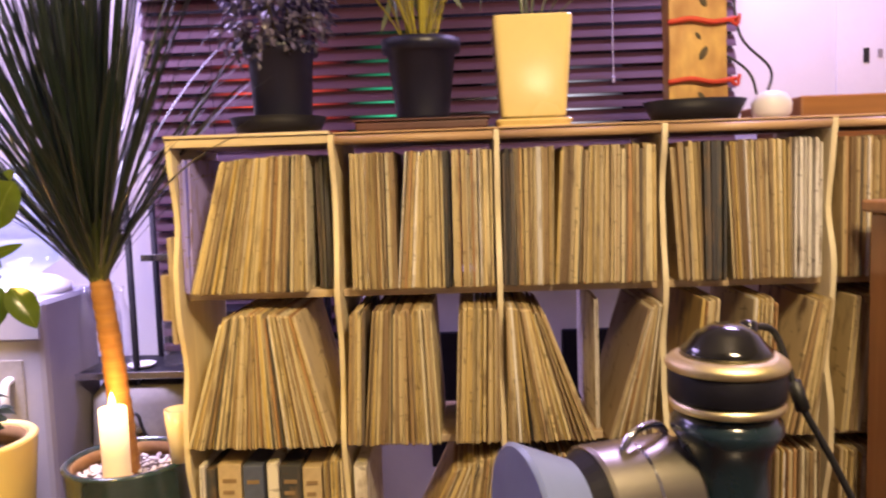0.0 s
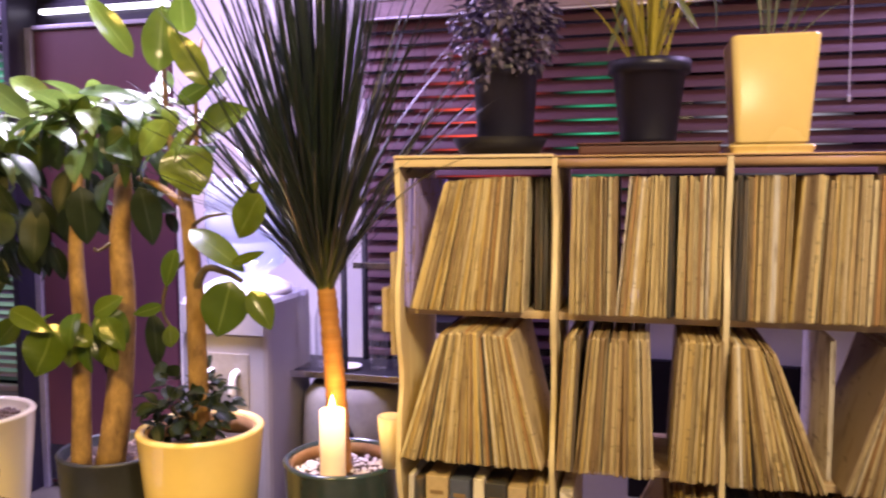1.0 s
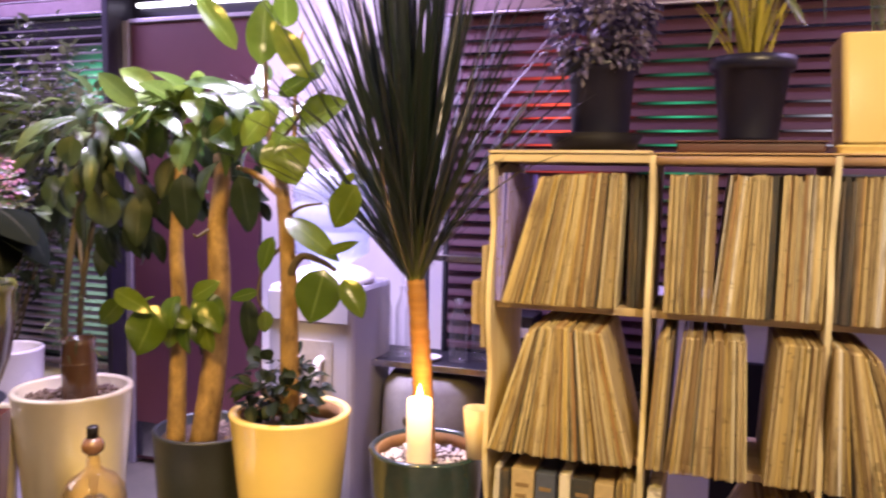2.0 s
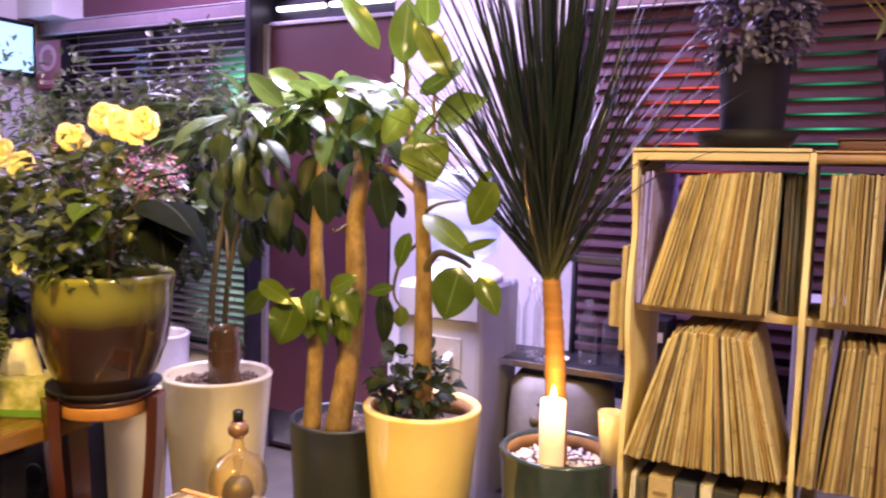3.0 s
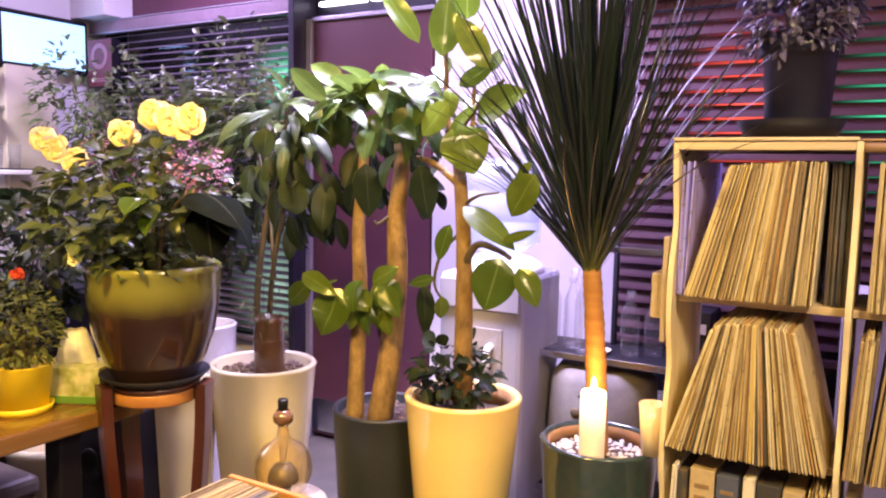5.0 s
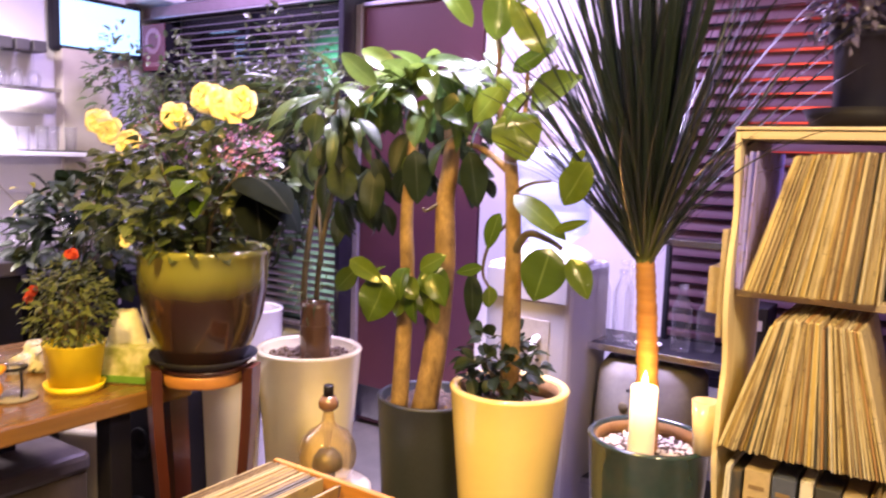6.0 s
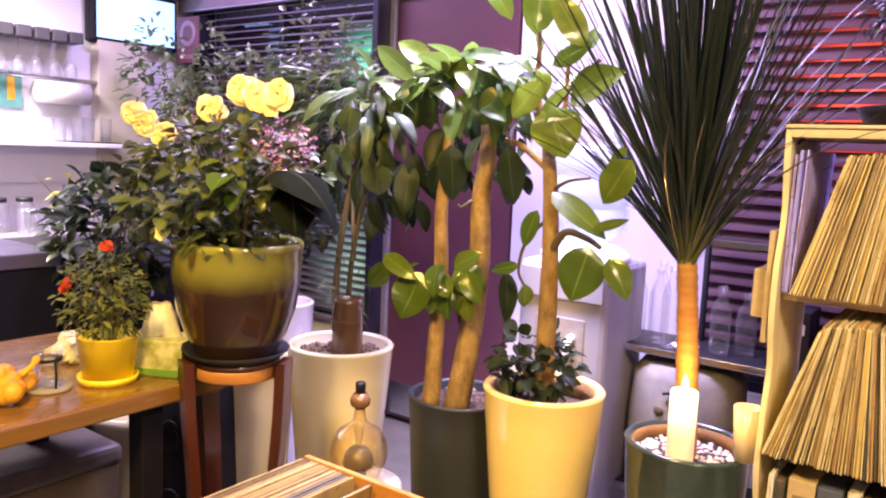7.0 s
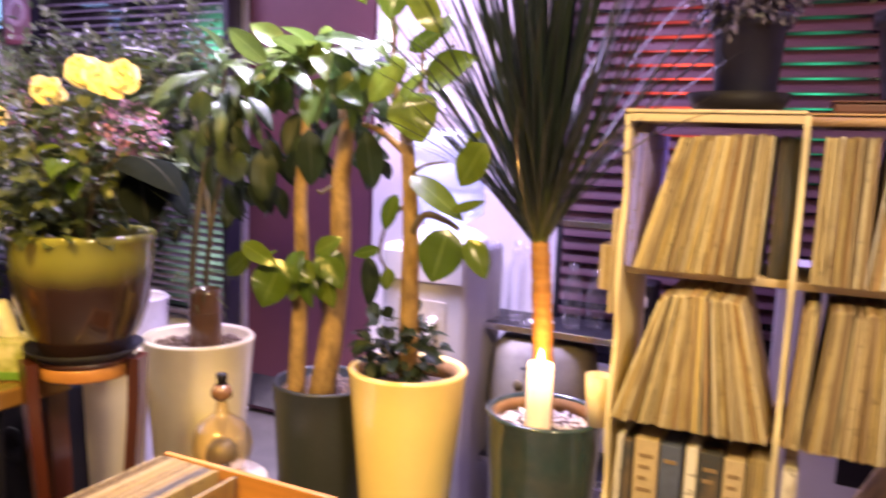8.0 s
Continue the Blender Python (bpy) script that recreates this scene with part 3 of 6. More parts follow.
# door and its frame
structure("door_frame", block(-2.675, 2.70, 0, -2.641, 2.98, 2.75, 0.004), DARKFRAME, "dark upright post beside the door", "door frame")
door = tagged(thing("door_1", "closed maroon door with pale metal edge", "door", (0, 0, 0)), kind="structure")
leaf = part("door_leaf", block(-2.605, 2.80, 0.02, -1.945, 2.85, 2.005, 0.004), MAROON, door)
part("edge_strip", block(-2.64, 2.785, 0.0, -2.608, 2.86, 2.02, 0.003), LIGHTFRAME, door, "pale metal edge strip")
part("top_strip", block(-2.605, 2.785, 2.008, -1.935, 2.86, 2.026, 0.003), LIGHTFRAME, door)
part("kick_plate", block(-2.60, 2.792, 0.04, -1.95, 2.797, 0.2, 0.001), CHROME, leaf)
structure("transom", block(-2.64, 2.86, 2.03, -1.93, 2.98, 2.2, 0), DARKFRAME, "dark transom over the door", "transom")
for x0, x1 in ((-2.60, -2.33), (-2.30, -1.97)):
    tube_light = thing("tube_light", "glowing white tube light over the door", "lamp", (0, 0, 0), "tube lights over the door")
    part("tube", block(x0, 2.83, 2.085, x1, 2.858, 2.105, 0.006), TUBE, tube_light)
    part("housing", block(x0 - 0.005, 2.84, 2.107, x1 + 0.005, 2.86, 2.13, 0.003), DARKFRAME, tube_light)

# ---- record shelf ----
XS = [-0.62 + 0.37 * i for i in range(6)]
BOARDS = [0.02, 0.335, 0.69, 1.045, 1.40]
FRONT, BACK = 1.72, 2.05
record_shelf = thing("record_shelf", "pale plywood record shelf with wavy uprights, full of records", "shelf", (0, 0, 0))


def upright(x, thick=0.012):
    """An upright whose front edge swings back between the boards."""
    bm = bmesh.new()
    outline = []
    steps = 64
    for i in range(steps + 1):
        z = 1.40 * i / steps
        row = min(3, max(0, sum(z > b for b in BOARDS[:-1]) - 1))
        f = (z - BOARDS[row]) / (BOARDS[row + 1] - BOARDS[row]) if z > BOARDS[0] else 0
        outline.append((FRONT + 0.030 * math.sin(math.pi * max(0, min(1, f))) ** 2 + 0.003 * math.sin(37 * z + 9 * x), z))
    left = [bm.verts.new((x - thick / 2, y, z)) for y, z in outline]
    right = [bm.verts.new((x + thick / 2, y, z)) for y, z in outline]
    lb = [bm.verts.new((x - thick / 2, BACK, z)) for z in (0, 1.40)]
    rb = [bm.verts.new((x + thick / 2, BACK, z)) for z in (0, 1.40)]
    for i in range(steps):
        bm.faces.new((left[i], right[i], right[i + 1], left[i + 1]))
    bm.faces.new(left + [lb[1], lb[0]])
    bm.faces.new((right + [rb[1], rb[0]])[::-1])
    bm.faces.new((left[-1], right[-1], rb[1], lb[1]))
    bm.faces.new((left[0], right[0], rb[0], lb[0])[::-1])
    bm.faces.new((lb[0], rb[0], rb[1], lb[1]))
    bmesh.ops.recalc_face_normals(bm, faces=bm.faces[:])
    return bm


for x in XS:
    part("upright", upright(x), PLY, record_shelf)
for k, z in enumerate(BOARDS):
    for i in range(5):
        front = FRONT + ((0.0 if i == 0 else 0.03) if k == 4 else 0.055)
        part("board", block(XS[i] + 0.0065, front, z - 0.018, XS[i + 1] - 0.0065, BACK, z, 0.0015), PLYX, record_shelf)
part("top_lath", block(XS[0] - 0.006, FRONT - 0.006, 1.4015, XS[1] - 0.002, BACK - 0.02, 1.409, 0.002), PLYX, record_shelf, "pale thin lath on top")
for i in range(1, 5):
    part("front_rail", tube([(XS[i] + 0.007, FRONT + 0.012, 1.388), (XS[i + 1] - 0.007, FRONT + 0.012, 1.388)], 0.010, 14), TANWOOD, record_shelf, "round wooden front rail", True)
part("top_lath", block(XS[1] + 0.002, FRONT + 0.02, 1.4015, XS[5], BACK - 0.02, 1.406, 0.002), TANWOOD, record_shelf)


def sleeve(thick, wear):
    """A record sleeve standing on edge: a thin card box with soft, worn corners and a mouth that bulges."""
    bm = bmesh.new()
    half, side = thick / 2, 0.315
    rows = [(0.0, 0.75), (0.003 + wear, 1.0), (side * 0.5, 1.12), (side - 0.003 - wear, 1.0), (side, 0.7)]
    grid = []
    for z, fat in rows:
        inset = 0.002 + wear if z in (0.0, side) else 0.0
        grid.append([bm.verts.new((half * fat * sx, y, z)) for sx, y in ((-0.8, inset), (0.8, inset), (1, inset + 0.003), (1, side - inset), (-1, side - inset), (-1, inset + 0.003))])
    for a, b in zip(grid, grid[1:]):
        for k in range(6):
            bm.faces.new((a[k], a[(k + 1) % 6], b[(k + 1) % 6], b[k]))
    bm.faces.new(grid[0][::-1])
    bm.faces.new(grid[-1])
    return bm


SLEEVE_MESHES = {}
for kind_, mat_ in (("tan", SLEEVES), ("dark", DARKSLEEVES), ("pale", WHITESLEEVES), ("lilac", LILACLITSLEEVES)):
    for i, (th, we) in enumerate(((0.0032, 0.0003), (0.0042, 0.0008), (0.0055, 0.0005), (0.0075, 0.0012))):
        me = bpy.data.meshes.new("record_sleeve")
        bm_ = sleeve(th, we)
        bm_.to_mesh(me)
        bm_.free()
        me.materials.append(mat_)
        SLEEVE_MESHES[kind_, i] = (me, th)

rng = random.Random(11)
spare = {"tan": bmesh.new(), "dark": bmesh.new(), "pale": bmesh.new()}
LABELS = {"tan": "worn tan record sleeve standing on the shelf", "dark": "dark record sleeve standing on the shelf", "pale": "pale record sleeve standing on the shelf", "lilac": "record sleeve coloured as if lit lilac, standing on the shelf"}
counted = 0


def run_of_records(row, x0, x1, lean0, lean1, tone="tan", out=0.0, single=True):
    """Records from x0 to x1 (their feet) on a board, leaning from lean0 to lean1 degrees, top to the right where positive."""
    global counted
    x, z = x0, BOARDS[row] + 0.0005
    while x < x1:
        kind_ = tone if tone == "lilac" or rng.random() < 0.93 else rng.choice(("tan", "dark", "pale"))
        i = rng.choice((0, 0, 0, 1, 1, 1, 2, 3))
        me, th = SLEEVE_MESHES[kind_, i]
        f = (x - x0) / max(1e-6, x1 - x0)
        lean = lean0 + (lean1 - lean0) * f + rng.uniform(-0.35, 0.35)
        tall = rng.uniform(0.985, 1.0) if rng.random() < 0.85 else 0.96
        y = FRONT + 0.012 - out + rng.uniform(-0.005, 0.013)
        low = 0.5 * th * abs(math.sin(radians(lean)))
        m = pose(x + th / 2, y, z + low, 0, lean, rng.uniform(-0.4, 0.4)) @ Matrix.Diagonal((1, 1, tall, 1))
        if single and counted < 330:
            ob = new("vinyl_record", me)
            ob.matrix_basis = m
            tagged(ob, LABELS[kind_], "record", "records on the shelf")
            counted += 1
        else:
            before = len(spare[kind_].verts)
            spare[kind_].from_mesh(me)
            spare[kind_].verts.ensure_lookup_table()
            bmesh.ops.transform(spare[kind_], matrix=m, verts=spare[kind_].verts[before:])
        fan = abs(lean1 - lean0) / 20
        gap = rng.uniform(0.0002, 0.0011) if rng.random() < 0.9 else rng.uniform(0.0015, 0.0035)
        x += (th + gap + 0.0016 * fan) / max(0.9, math.cos(radians(lean)))


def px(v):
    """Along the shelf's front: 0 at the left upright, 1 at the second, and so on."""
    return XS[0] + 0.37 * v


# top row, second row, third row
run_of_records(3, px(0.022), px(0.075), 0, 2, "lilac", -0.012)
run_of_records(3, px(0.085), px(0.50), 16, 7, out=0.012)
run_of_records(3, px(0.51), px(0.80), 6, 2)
# Dark sleeves set back, added to darken the empty gap before the upright.
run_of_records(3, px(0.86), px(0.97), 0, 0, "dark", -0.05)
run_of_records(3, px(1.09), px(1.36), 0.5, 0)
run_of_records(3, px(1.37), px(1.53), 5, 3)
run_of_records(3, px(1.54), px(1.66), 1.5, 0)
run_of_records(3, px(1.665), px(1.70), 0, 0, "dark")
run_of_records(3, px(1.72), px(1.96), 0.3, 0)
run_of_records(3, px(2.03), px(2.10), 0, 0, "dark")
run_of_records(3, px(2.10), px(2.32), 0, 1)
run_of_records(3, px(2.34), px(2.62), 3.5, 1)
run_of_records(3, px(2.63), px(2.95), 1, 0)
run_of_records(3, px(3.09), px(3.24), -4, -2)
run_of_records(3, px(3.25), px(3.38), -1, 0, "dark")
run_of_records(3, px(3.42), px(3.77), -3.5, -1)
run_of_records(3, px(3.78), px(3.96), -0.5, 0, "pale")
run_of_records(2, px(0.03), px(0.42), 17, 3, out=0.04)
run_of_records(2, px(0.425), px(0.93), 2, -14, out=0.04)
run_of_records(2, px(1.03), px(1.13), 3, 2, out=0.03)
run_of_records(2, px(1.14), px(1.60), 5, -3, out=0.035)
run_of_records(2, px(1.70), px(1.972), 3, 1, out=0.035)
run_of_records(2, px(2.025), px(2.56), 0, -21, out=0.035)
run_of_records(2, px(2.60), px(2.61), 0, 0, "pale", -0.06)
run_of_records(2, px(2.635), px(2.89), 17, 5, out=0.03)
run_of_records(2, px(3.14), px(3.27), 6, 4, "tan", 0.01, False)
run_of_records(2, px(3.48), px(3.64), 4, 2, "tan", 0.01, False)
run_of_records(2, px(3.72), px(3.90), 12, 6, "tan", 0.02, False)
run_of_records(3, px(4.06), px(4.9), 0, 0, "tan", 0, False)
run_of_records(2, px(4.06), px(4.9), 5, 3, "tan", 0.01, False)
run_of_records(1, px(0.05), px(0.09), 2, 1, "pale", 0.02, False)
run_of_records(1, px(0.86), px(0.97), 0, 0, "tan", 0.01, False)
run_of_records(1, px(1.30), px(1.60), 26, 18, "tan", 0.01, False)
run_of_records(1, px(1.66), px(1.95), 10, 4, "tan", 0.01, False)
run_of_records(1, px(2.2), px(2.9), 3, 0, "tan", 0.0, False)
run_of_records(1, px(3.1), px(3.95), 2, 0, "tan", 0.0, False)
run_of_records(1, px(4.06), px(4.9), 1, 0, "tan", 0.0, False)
for kind_, mat_ in (("tan", SLEEVES), ("dark", DARKSLEEVES), ("pale", WHITESLEEVES)):
    tagged(part("record_sleeves", spare[kind_], mat_), "rows of " + {"tan": "tan", "dark": "dark", "pale": "pale"}[kind_] + " record sleeves on lower shelves", "records", kind="stuff")

# boxed sets in the lowest visible row
PRINT = surface("faded_print", (0.30, 0.20, 0.11), (0.22, 0.15, 0.08), 0.6)
BLUEBOX = surface("blue_grey_card", (0.10, 0.12, 0.20), (0.07, 0.08, 0.14), 0.5)
BEIGEBOX = surface("beige_card", (0.55, 0.43, 0.27), (0.46, 0.35, 0.21), 0.6)
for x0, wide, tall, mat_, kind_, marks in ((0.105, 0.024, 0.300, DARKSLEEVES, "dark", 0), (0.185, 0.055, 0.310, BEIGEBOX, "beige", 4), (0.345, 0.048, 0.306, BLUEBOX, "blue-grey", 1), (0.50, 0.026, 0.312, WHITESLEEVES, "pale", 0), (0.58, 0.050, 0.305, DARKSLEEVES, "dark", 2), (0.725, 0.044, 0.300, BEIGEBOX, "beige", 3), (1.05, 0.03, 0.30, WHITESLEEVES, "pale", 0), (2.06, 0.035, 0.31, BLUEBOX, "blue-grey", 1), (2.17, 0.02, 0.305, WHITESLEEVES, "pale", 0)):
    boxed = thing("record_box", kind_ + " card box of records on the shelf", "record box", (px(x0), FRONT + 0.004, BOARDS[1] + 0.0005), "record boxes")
    part("case", block(0, 0, 0, wide, 0.305, tall, 0.002), mat_, boxed)
    part("slip_edge", block(0.002, -0.0025, 0.004, wide - 0.002, -0.0004, tall * 0.10, 0), PRINT, boxed)
    for k in range(marks):
        z = tall * (0.86 - 0.09 * k)
        part("print_bar", block(wide * 0.2, -0.0025, z, wide * (0.8 - 0.12 * (k % 3)), -0.0004, z + 0.009, 0), PRINT, boxed)
# card and paper hung on the shelf's outer side
cards = thing("card_pocket", "brown card pocket hung on the shelf side", "card", (-0.631, 1.80, 0.93))
part("sheet", block(-0.012, -0.06, 0.0, 0.0, 0.10, 0.25, 0.002), CARD, cards)
part("sheet", block(-0.045, -0.03, 0.05, -0.0135, 0.09, 0.16, 0.004), CARD, cards)
cup = thing("paper_cup", "ivory paper cup hung on the shelf side", "cup", (-0.665, 1.80, 0.63))
part("cup", lathe([(0, 0), (0.024, 0), (0.034, 0.13), (0.031, 0.13), (0.022, 0.004), (0, 0.004)], 24), CREAMGLAZE, cup, smooth=True)

# ---- pots on top of the shelf ----


def round_tray(name, label, at, r, h, material, squash=1.0, group=""):
    base = thing(name, label, "saucer", at, group)
    part("dish", lathe([(0, 0), (r * 0.8, 0), (r, h), (r - 0.005, h), (r * 0.77, 0.006), (0, 0.006)], 48, squash=squash), material, base, smooth=True)
    return base


def bush(parent, centre, spread, count, size, material, seed, name="foliage", flat=0.6, aspect=0.5, droop=0.5, clear=None):
    """Many small leaves set at random in an uneven crown."""
    r = random.Random(seed)
    bm = bmesh.new()
    for _ in range(count):
        while True:
            d = Vector((r.uniform(-1, 1), r.uniform(-1, 1), r.uniform(-1, 1)))
            if 0.15 < d.length < 1 and noise.noise(d * 2.3 + Vector((seed, 0, 0))) > -0.22:
                break
        p = Vector(centre) + Vector((d.x * spread[0], d.y * spread[1], d.z * spread[2]))
        if clear and clear[0] < p.x < clear[1] and clear[2] < p.z < clear[3]:
            continue
        out = Vector((d.x + r.uniform(-0.7, 0.7), d.y + r.uniform(-0.7, 0.7), d.z * 0.5 + r.uniform(-0.6, 0.5)))
        up = Vector((r.uniform(-flat, flat), r.uniform(-flat, flat) - 0.3, 1))
        s = size * r.uniform(0.6, 1.25)
        leaf_into(bm, along(p, out, up), s, s * aspect * r.uniform(0.8, 1.2), droop * r.uniform(0.4, 1.5), 0.3, 4)
    ob = part(name, bm, material, parent, smooth=True)
    return tagged(ob, kind="stuff")


def twigs(parent, foot, centre, spread, count, radius, seed, material=None, name="stem_tangle"):
    r = random.Random(seed)
    bm = bmesh.new()
    for _ in range(count):
        end = Vector(centre) + Vector((r.uniform(-1, 1) * spread[0], r.uniform(-1, 1) * spread[1], r.uniform(-0.6, 1) * spread[2]))
        start = Vector(foot) + Vector((r.uniform(-0.02, 0.02), r.uniform(-0.02, 0.02), 0))
        mid = start.lerp(end, 0.5) + Vector((r.uniform(-0.04, 0.04), r.uniform(-0.04, 0.04), 0.03))
        tube(bend([start, mid, end], 4), [radius * (1 - 0.7 * k / 8) for k in range(9)], 6, bm)
    return tagged(part(name, bm, material or TWIG, parent, smooth=True), kind="stuff")


def nursery_pot(at, top, foot, h):
    base = thing("nursery_pot", "black plastic nursery pot on the record shelf", "planter", at, "black pots on the shelf")
    shell = part("body", lathe([(0, 0), (foot, 0), (foot + 0.002, 0.01), (top, h - 0.03), (top + 0.012, h - 0.028), (top + 0.014, h), (top + 0.004, h), (top - 0.004, h - 0.03), (0, h - 0.035)], 40), POTPLASTIC, base, smooth=True)
    part("soil", lathe([(top - 0.006, h - 0.034), (top - 0.006, h - 0.025), (0, h - 0.018)], 24), SOIL, shell)
    return base


TOP = 1.409
round_tray("plant_saucer", "black plastic saucer under a nursery pot", (-0.405, 1.89, TOP), 0.118, 0.045, BLACKPLASTIC, 1.0, "saucers on the shelf")
purple = nursery_pot((-0.392, 1.89, TOP + 0.0065), 0.078, 0.066, 0.215)
bush(purple, (0, 0, 0.315), (0.128, 0.12, 0.135), 900, 0.036, PURPLELEAF, 21, aspect=0.5, droop=0.8)
bush(purple, (-0.03, -0.06, 0.215), (0.10, 0.05, 0.05), 110, 0.036, PURPLELEAF, 23, "hanging_foliage", aspect=0.45, droop=1.1)
twigs(purple, (0, 0, 0.19), (0, 0, 0.33), (0.12, 0.11, 0.12), 14, 0.004, 22)
tray = thing("long_tray", "long brown plastic tray on the shelf", "tray", (-0.05, 1.89, TOP))
part("dish", block(-0.155, -0.09, 0, 0.155, 0.09, 0.022, 0.006), BROWNTRAY, tray)
part("rim", block(-0.16, -0.095, 0.0225, 0.16, 0.095, 0.027, 0.002), BROWNTRAY, tray)
stalky = nursery_pot((-0.05, 1.89, TOP + 0.0275), 0.082, 0.062, 0.19)


def stalks(parent, count, spread, height, material, seed, width=0.012, z0=0.15):
    r = random.Random(seed)
    meshes = [leaf_mesh("stalk", 1.0, 0.05, material, droop=dr, fold=0.4, rows=9) for dr in (0.05, 0.2, 0.45)]
    for _ in range(count):
        a, tilt = r.uniform(0, 6.283), abs(r.gauss(0, 0.35)) * spread
        d = Vector((math.cos(a) * tilt, math.sin(a) * tilt, 1))
        h = height * r.uniform(0.5, 1.0)
        base = Vector((0.04 * math.cos(a) * r.random(), 0.04 * math.sin(a) * r.random(), z0))
        put_leaf(r.choice(meshes), parent, along(base, d, (-math.cos(a), -math.sin(a), 0.3)), (h * width / 0.03, h, h), "stalk")


stalks(stalky, 34, 1.0, 0.42, YELLOWSTALK, 31, 0.016)
bush(stalky, (0, 0, 0.42), (0.16, 0.12, 0.12), 60, 0.12, BUSHLEAF, 33, aspect=0.12)

square = thing("square_planter", "glossy cream-yellow square planter on the shelf", "planter", (0.213, 1.895, TOP))


def tapered_box(w0, w1, h, wall=0.008):
    bm = bmesh.new()
    rings = []
    for w, z in ((w0 - 0.006, 0), (w0, 0.006), (w1, h - 0.004), (w1 - 0.003, h), (w1 - wall, h), (w1 - wall - 0.004, h - 0.03)):
        c = 0.16 * w
        ring = []
        for sx, sy in ((1, 1), (-1, 1), (-1, -1), (1, -1)):
            base = math.atan2(sy, sx) - math.pi / 4
            for k in range(5):
                a = base + math.pi / 2 * k / 4
                ring.append(bm.verts.new((sx * (w - c) + c * math.cos(a), sy * (w - c) + c * math.sin(a), z)))
        rings.append(ring)
    for a, b in zip(rings, rings[1:]):
        for i in range(len(a)):
            j = (i + 1) % len(a)
            bm.faces.new((a[i], a[j], b[j], b[i]))
    bm.faces.new(rings[0][::-1])
    bm.faces.new(rings[-1])
    bmesh.ops.recalc_face_normals(bm, faces=bm.faces[:])
    return bm


body = part("body", tapered_box(0.076, 0.092, 0.236), YELLOWGLAZE, square)
body.location.z = 0.0185
part("saucer", tapered_box(0.086, 0.09, 0.018, 0.003), YELLOWGLAZE, square)
stalks(square, 12, 1.3, 0.33, BUSHLEAF, 35, 0.012, 0.222)

round_tray("oval_saucer", "black oval saucer holding a carved wooden post", (0.60, 1.88, TOP), 0.122, 0.05, BLACKPLASTIC, 0.75)
post = thing("carved_post", "pale carved wooden post tied with red cord", "ornament", (0.60, 1.88, TOP + 0.0065))
bm_ = bmesh.new()
r_ = random.Random(4)
rings = []
for i in range(15):
    z = 0.40 * i / 14
    ring = []
    for k in range(16):
        a = 2 * math.pi * k / 16
        w = 0.072 + 0.004 * noise.noise(Vector((z * 9, math.cos(a), math.sin(a))))
        ring.append(bm_.verts.new((w * max(-0.93, min(0.93, 1.3 * math.cos(a))), 0.04 * max(-0.9, min(0.9, 1.3 * math.sin(a))), z)))
    rings.append(ring)
for a, b in zip(rings, rings[1:]):
    for k in range(16):
        bm_.faces.new((a[k], a[(k + 1) % 16], b[(k + 1) % 16], b[k]))
bm_.faces.new(rings[0][::-1])
bm_.faces.new(rings[-1])
part("post", bm_, BAMBOO, post)
for z in (0.085, 0.222):
    part("red_cord", tube(bend([(-0.072, -0.042, z), (-0.02, -0.046, z + 0.006), (0.03, -0.046, z - 0.003), (0.085, -0.042, z + 0.004)], 5), 0.006, 8), RED, post, "red cord tied round the post", True)
    part("cord_tail", tube(bend([(0.07, -0.044, z), (0.085, -0.05, z - 0.012), (0.09, -0.05, z + 0.012)], 4), 0.004, 6), RED, post)
for z, s in ((0.05, 0.010), (0.15, 0.014), (0.19, 0.008), (0.27, 0.013), (0.33, 0.010)):
    part("burn_mark", lathe([(0, 0), (s, 0), (s * 0.8, 0.0015), (0, 0.002)], 9), TWIG, post).matrix_basis = pose(0.012 * math.sin(50 * z), -0.0365, z, 90, 35 * math.sin(90 * z), 0) @ Matrix.Diagonal((0.6, 1.3, 1, 1))
ball = thing("white_speaker", "small round white speaker with black cable", "speaker", (0.79, 1.90, TOP))
part("shell", lathe([(0, 0), (0.03, 0), (0.045, 0.015), (0.047, 0.04), (0.035, 0.062), (0.015, 0.07), (0, 0.071)], 32), WHITEPLASTIC, ball, smooth=True)
part("cable", tube(bend([(0.0, 0.03, 0.06), (0.02, 0.06, 0.13), (-0.04, 0.1, 0.22), (-0.05, 0.12, 0.36), (-0.03, 0.14, 0.55)], 6), 0.0035, 8), CABLE, ball, smooth=True)
part("cable", tube(bend([(-0.02, 0.03, 0.05), (-0.035, 0.05, 0.12), (-0.09, 0.07, 0.17), (-0.16, 0.07, 0.20)], 6), 0.0035, 8), CABLE, ball, smooth=True)

# wooden cabinets and small wall board beyond the shelf
ledge = thing("wooden_cabinet", "orange varnished wooden cabinet by the white wall", "cabinet", (1.42, 2.42, 0))
part("body", block(-0.40, -0.20, 0, 0.40, 0.20, 1.42, 0.004), ORANGEWOODZ, ledge)
part("top", block(-0.44, -0.24, 1.4205, 0.44, 0.24, 1.49, 0.006), ORANGEWOOD, ledge)
near = thing("wooden_cabinet", "orange wooden cabinet standing before the record shelf", "cabinet", (1.165, 1.52, 0))
part("body", block(-0.27, -0.12, 0, 0.27, 0.12, 1.195, 0.006), ORANGEWOODZ, near)
part("top", block(-0.285, -0.135, 1.1955, 0.285, 0.13, 1.222, 0.006), ORANGEWOOD, near)
low = thing("low_cabinet", "white low cabinet behind the record shelf", "cabinet", (0.36, 2.58, 0))
part("body", block(-0.66, -0.10, 0, 0.62, 0.10, 0.97, 0.004), WHITEPLASTIC, low)
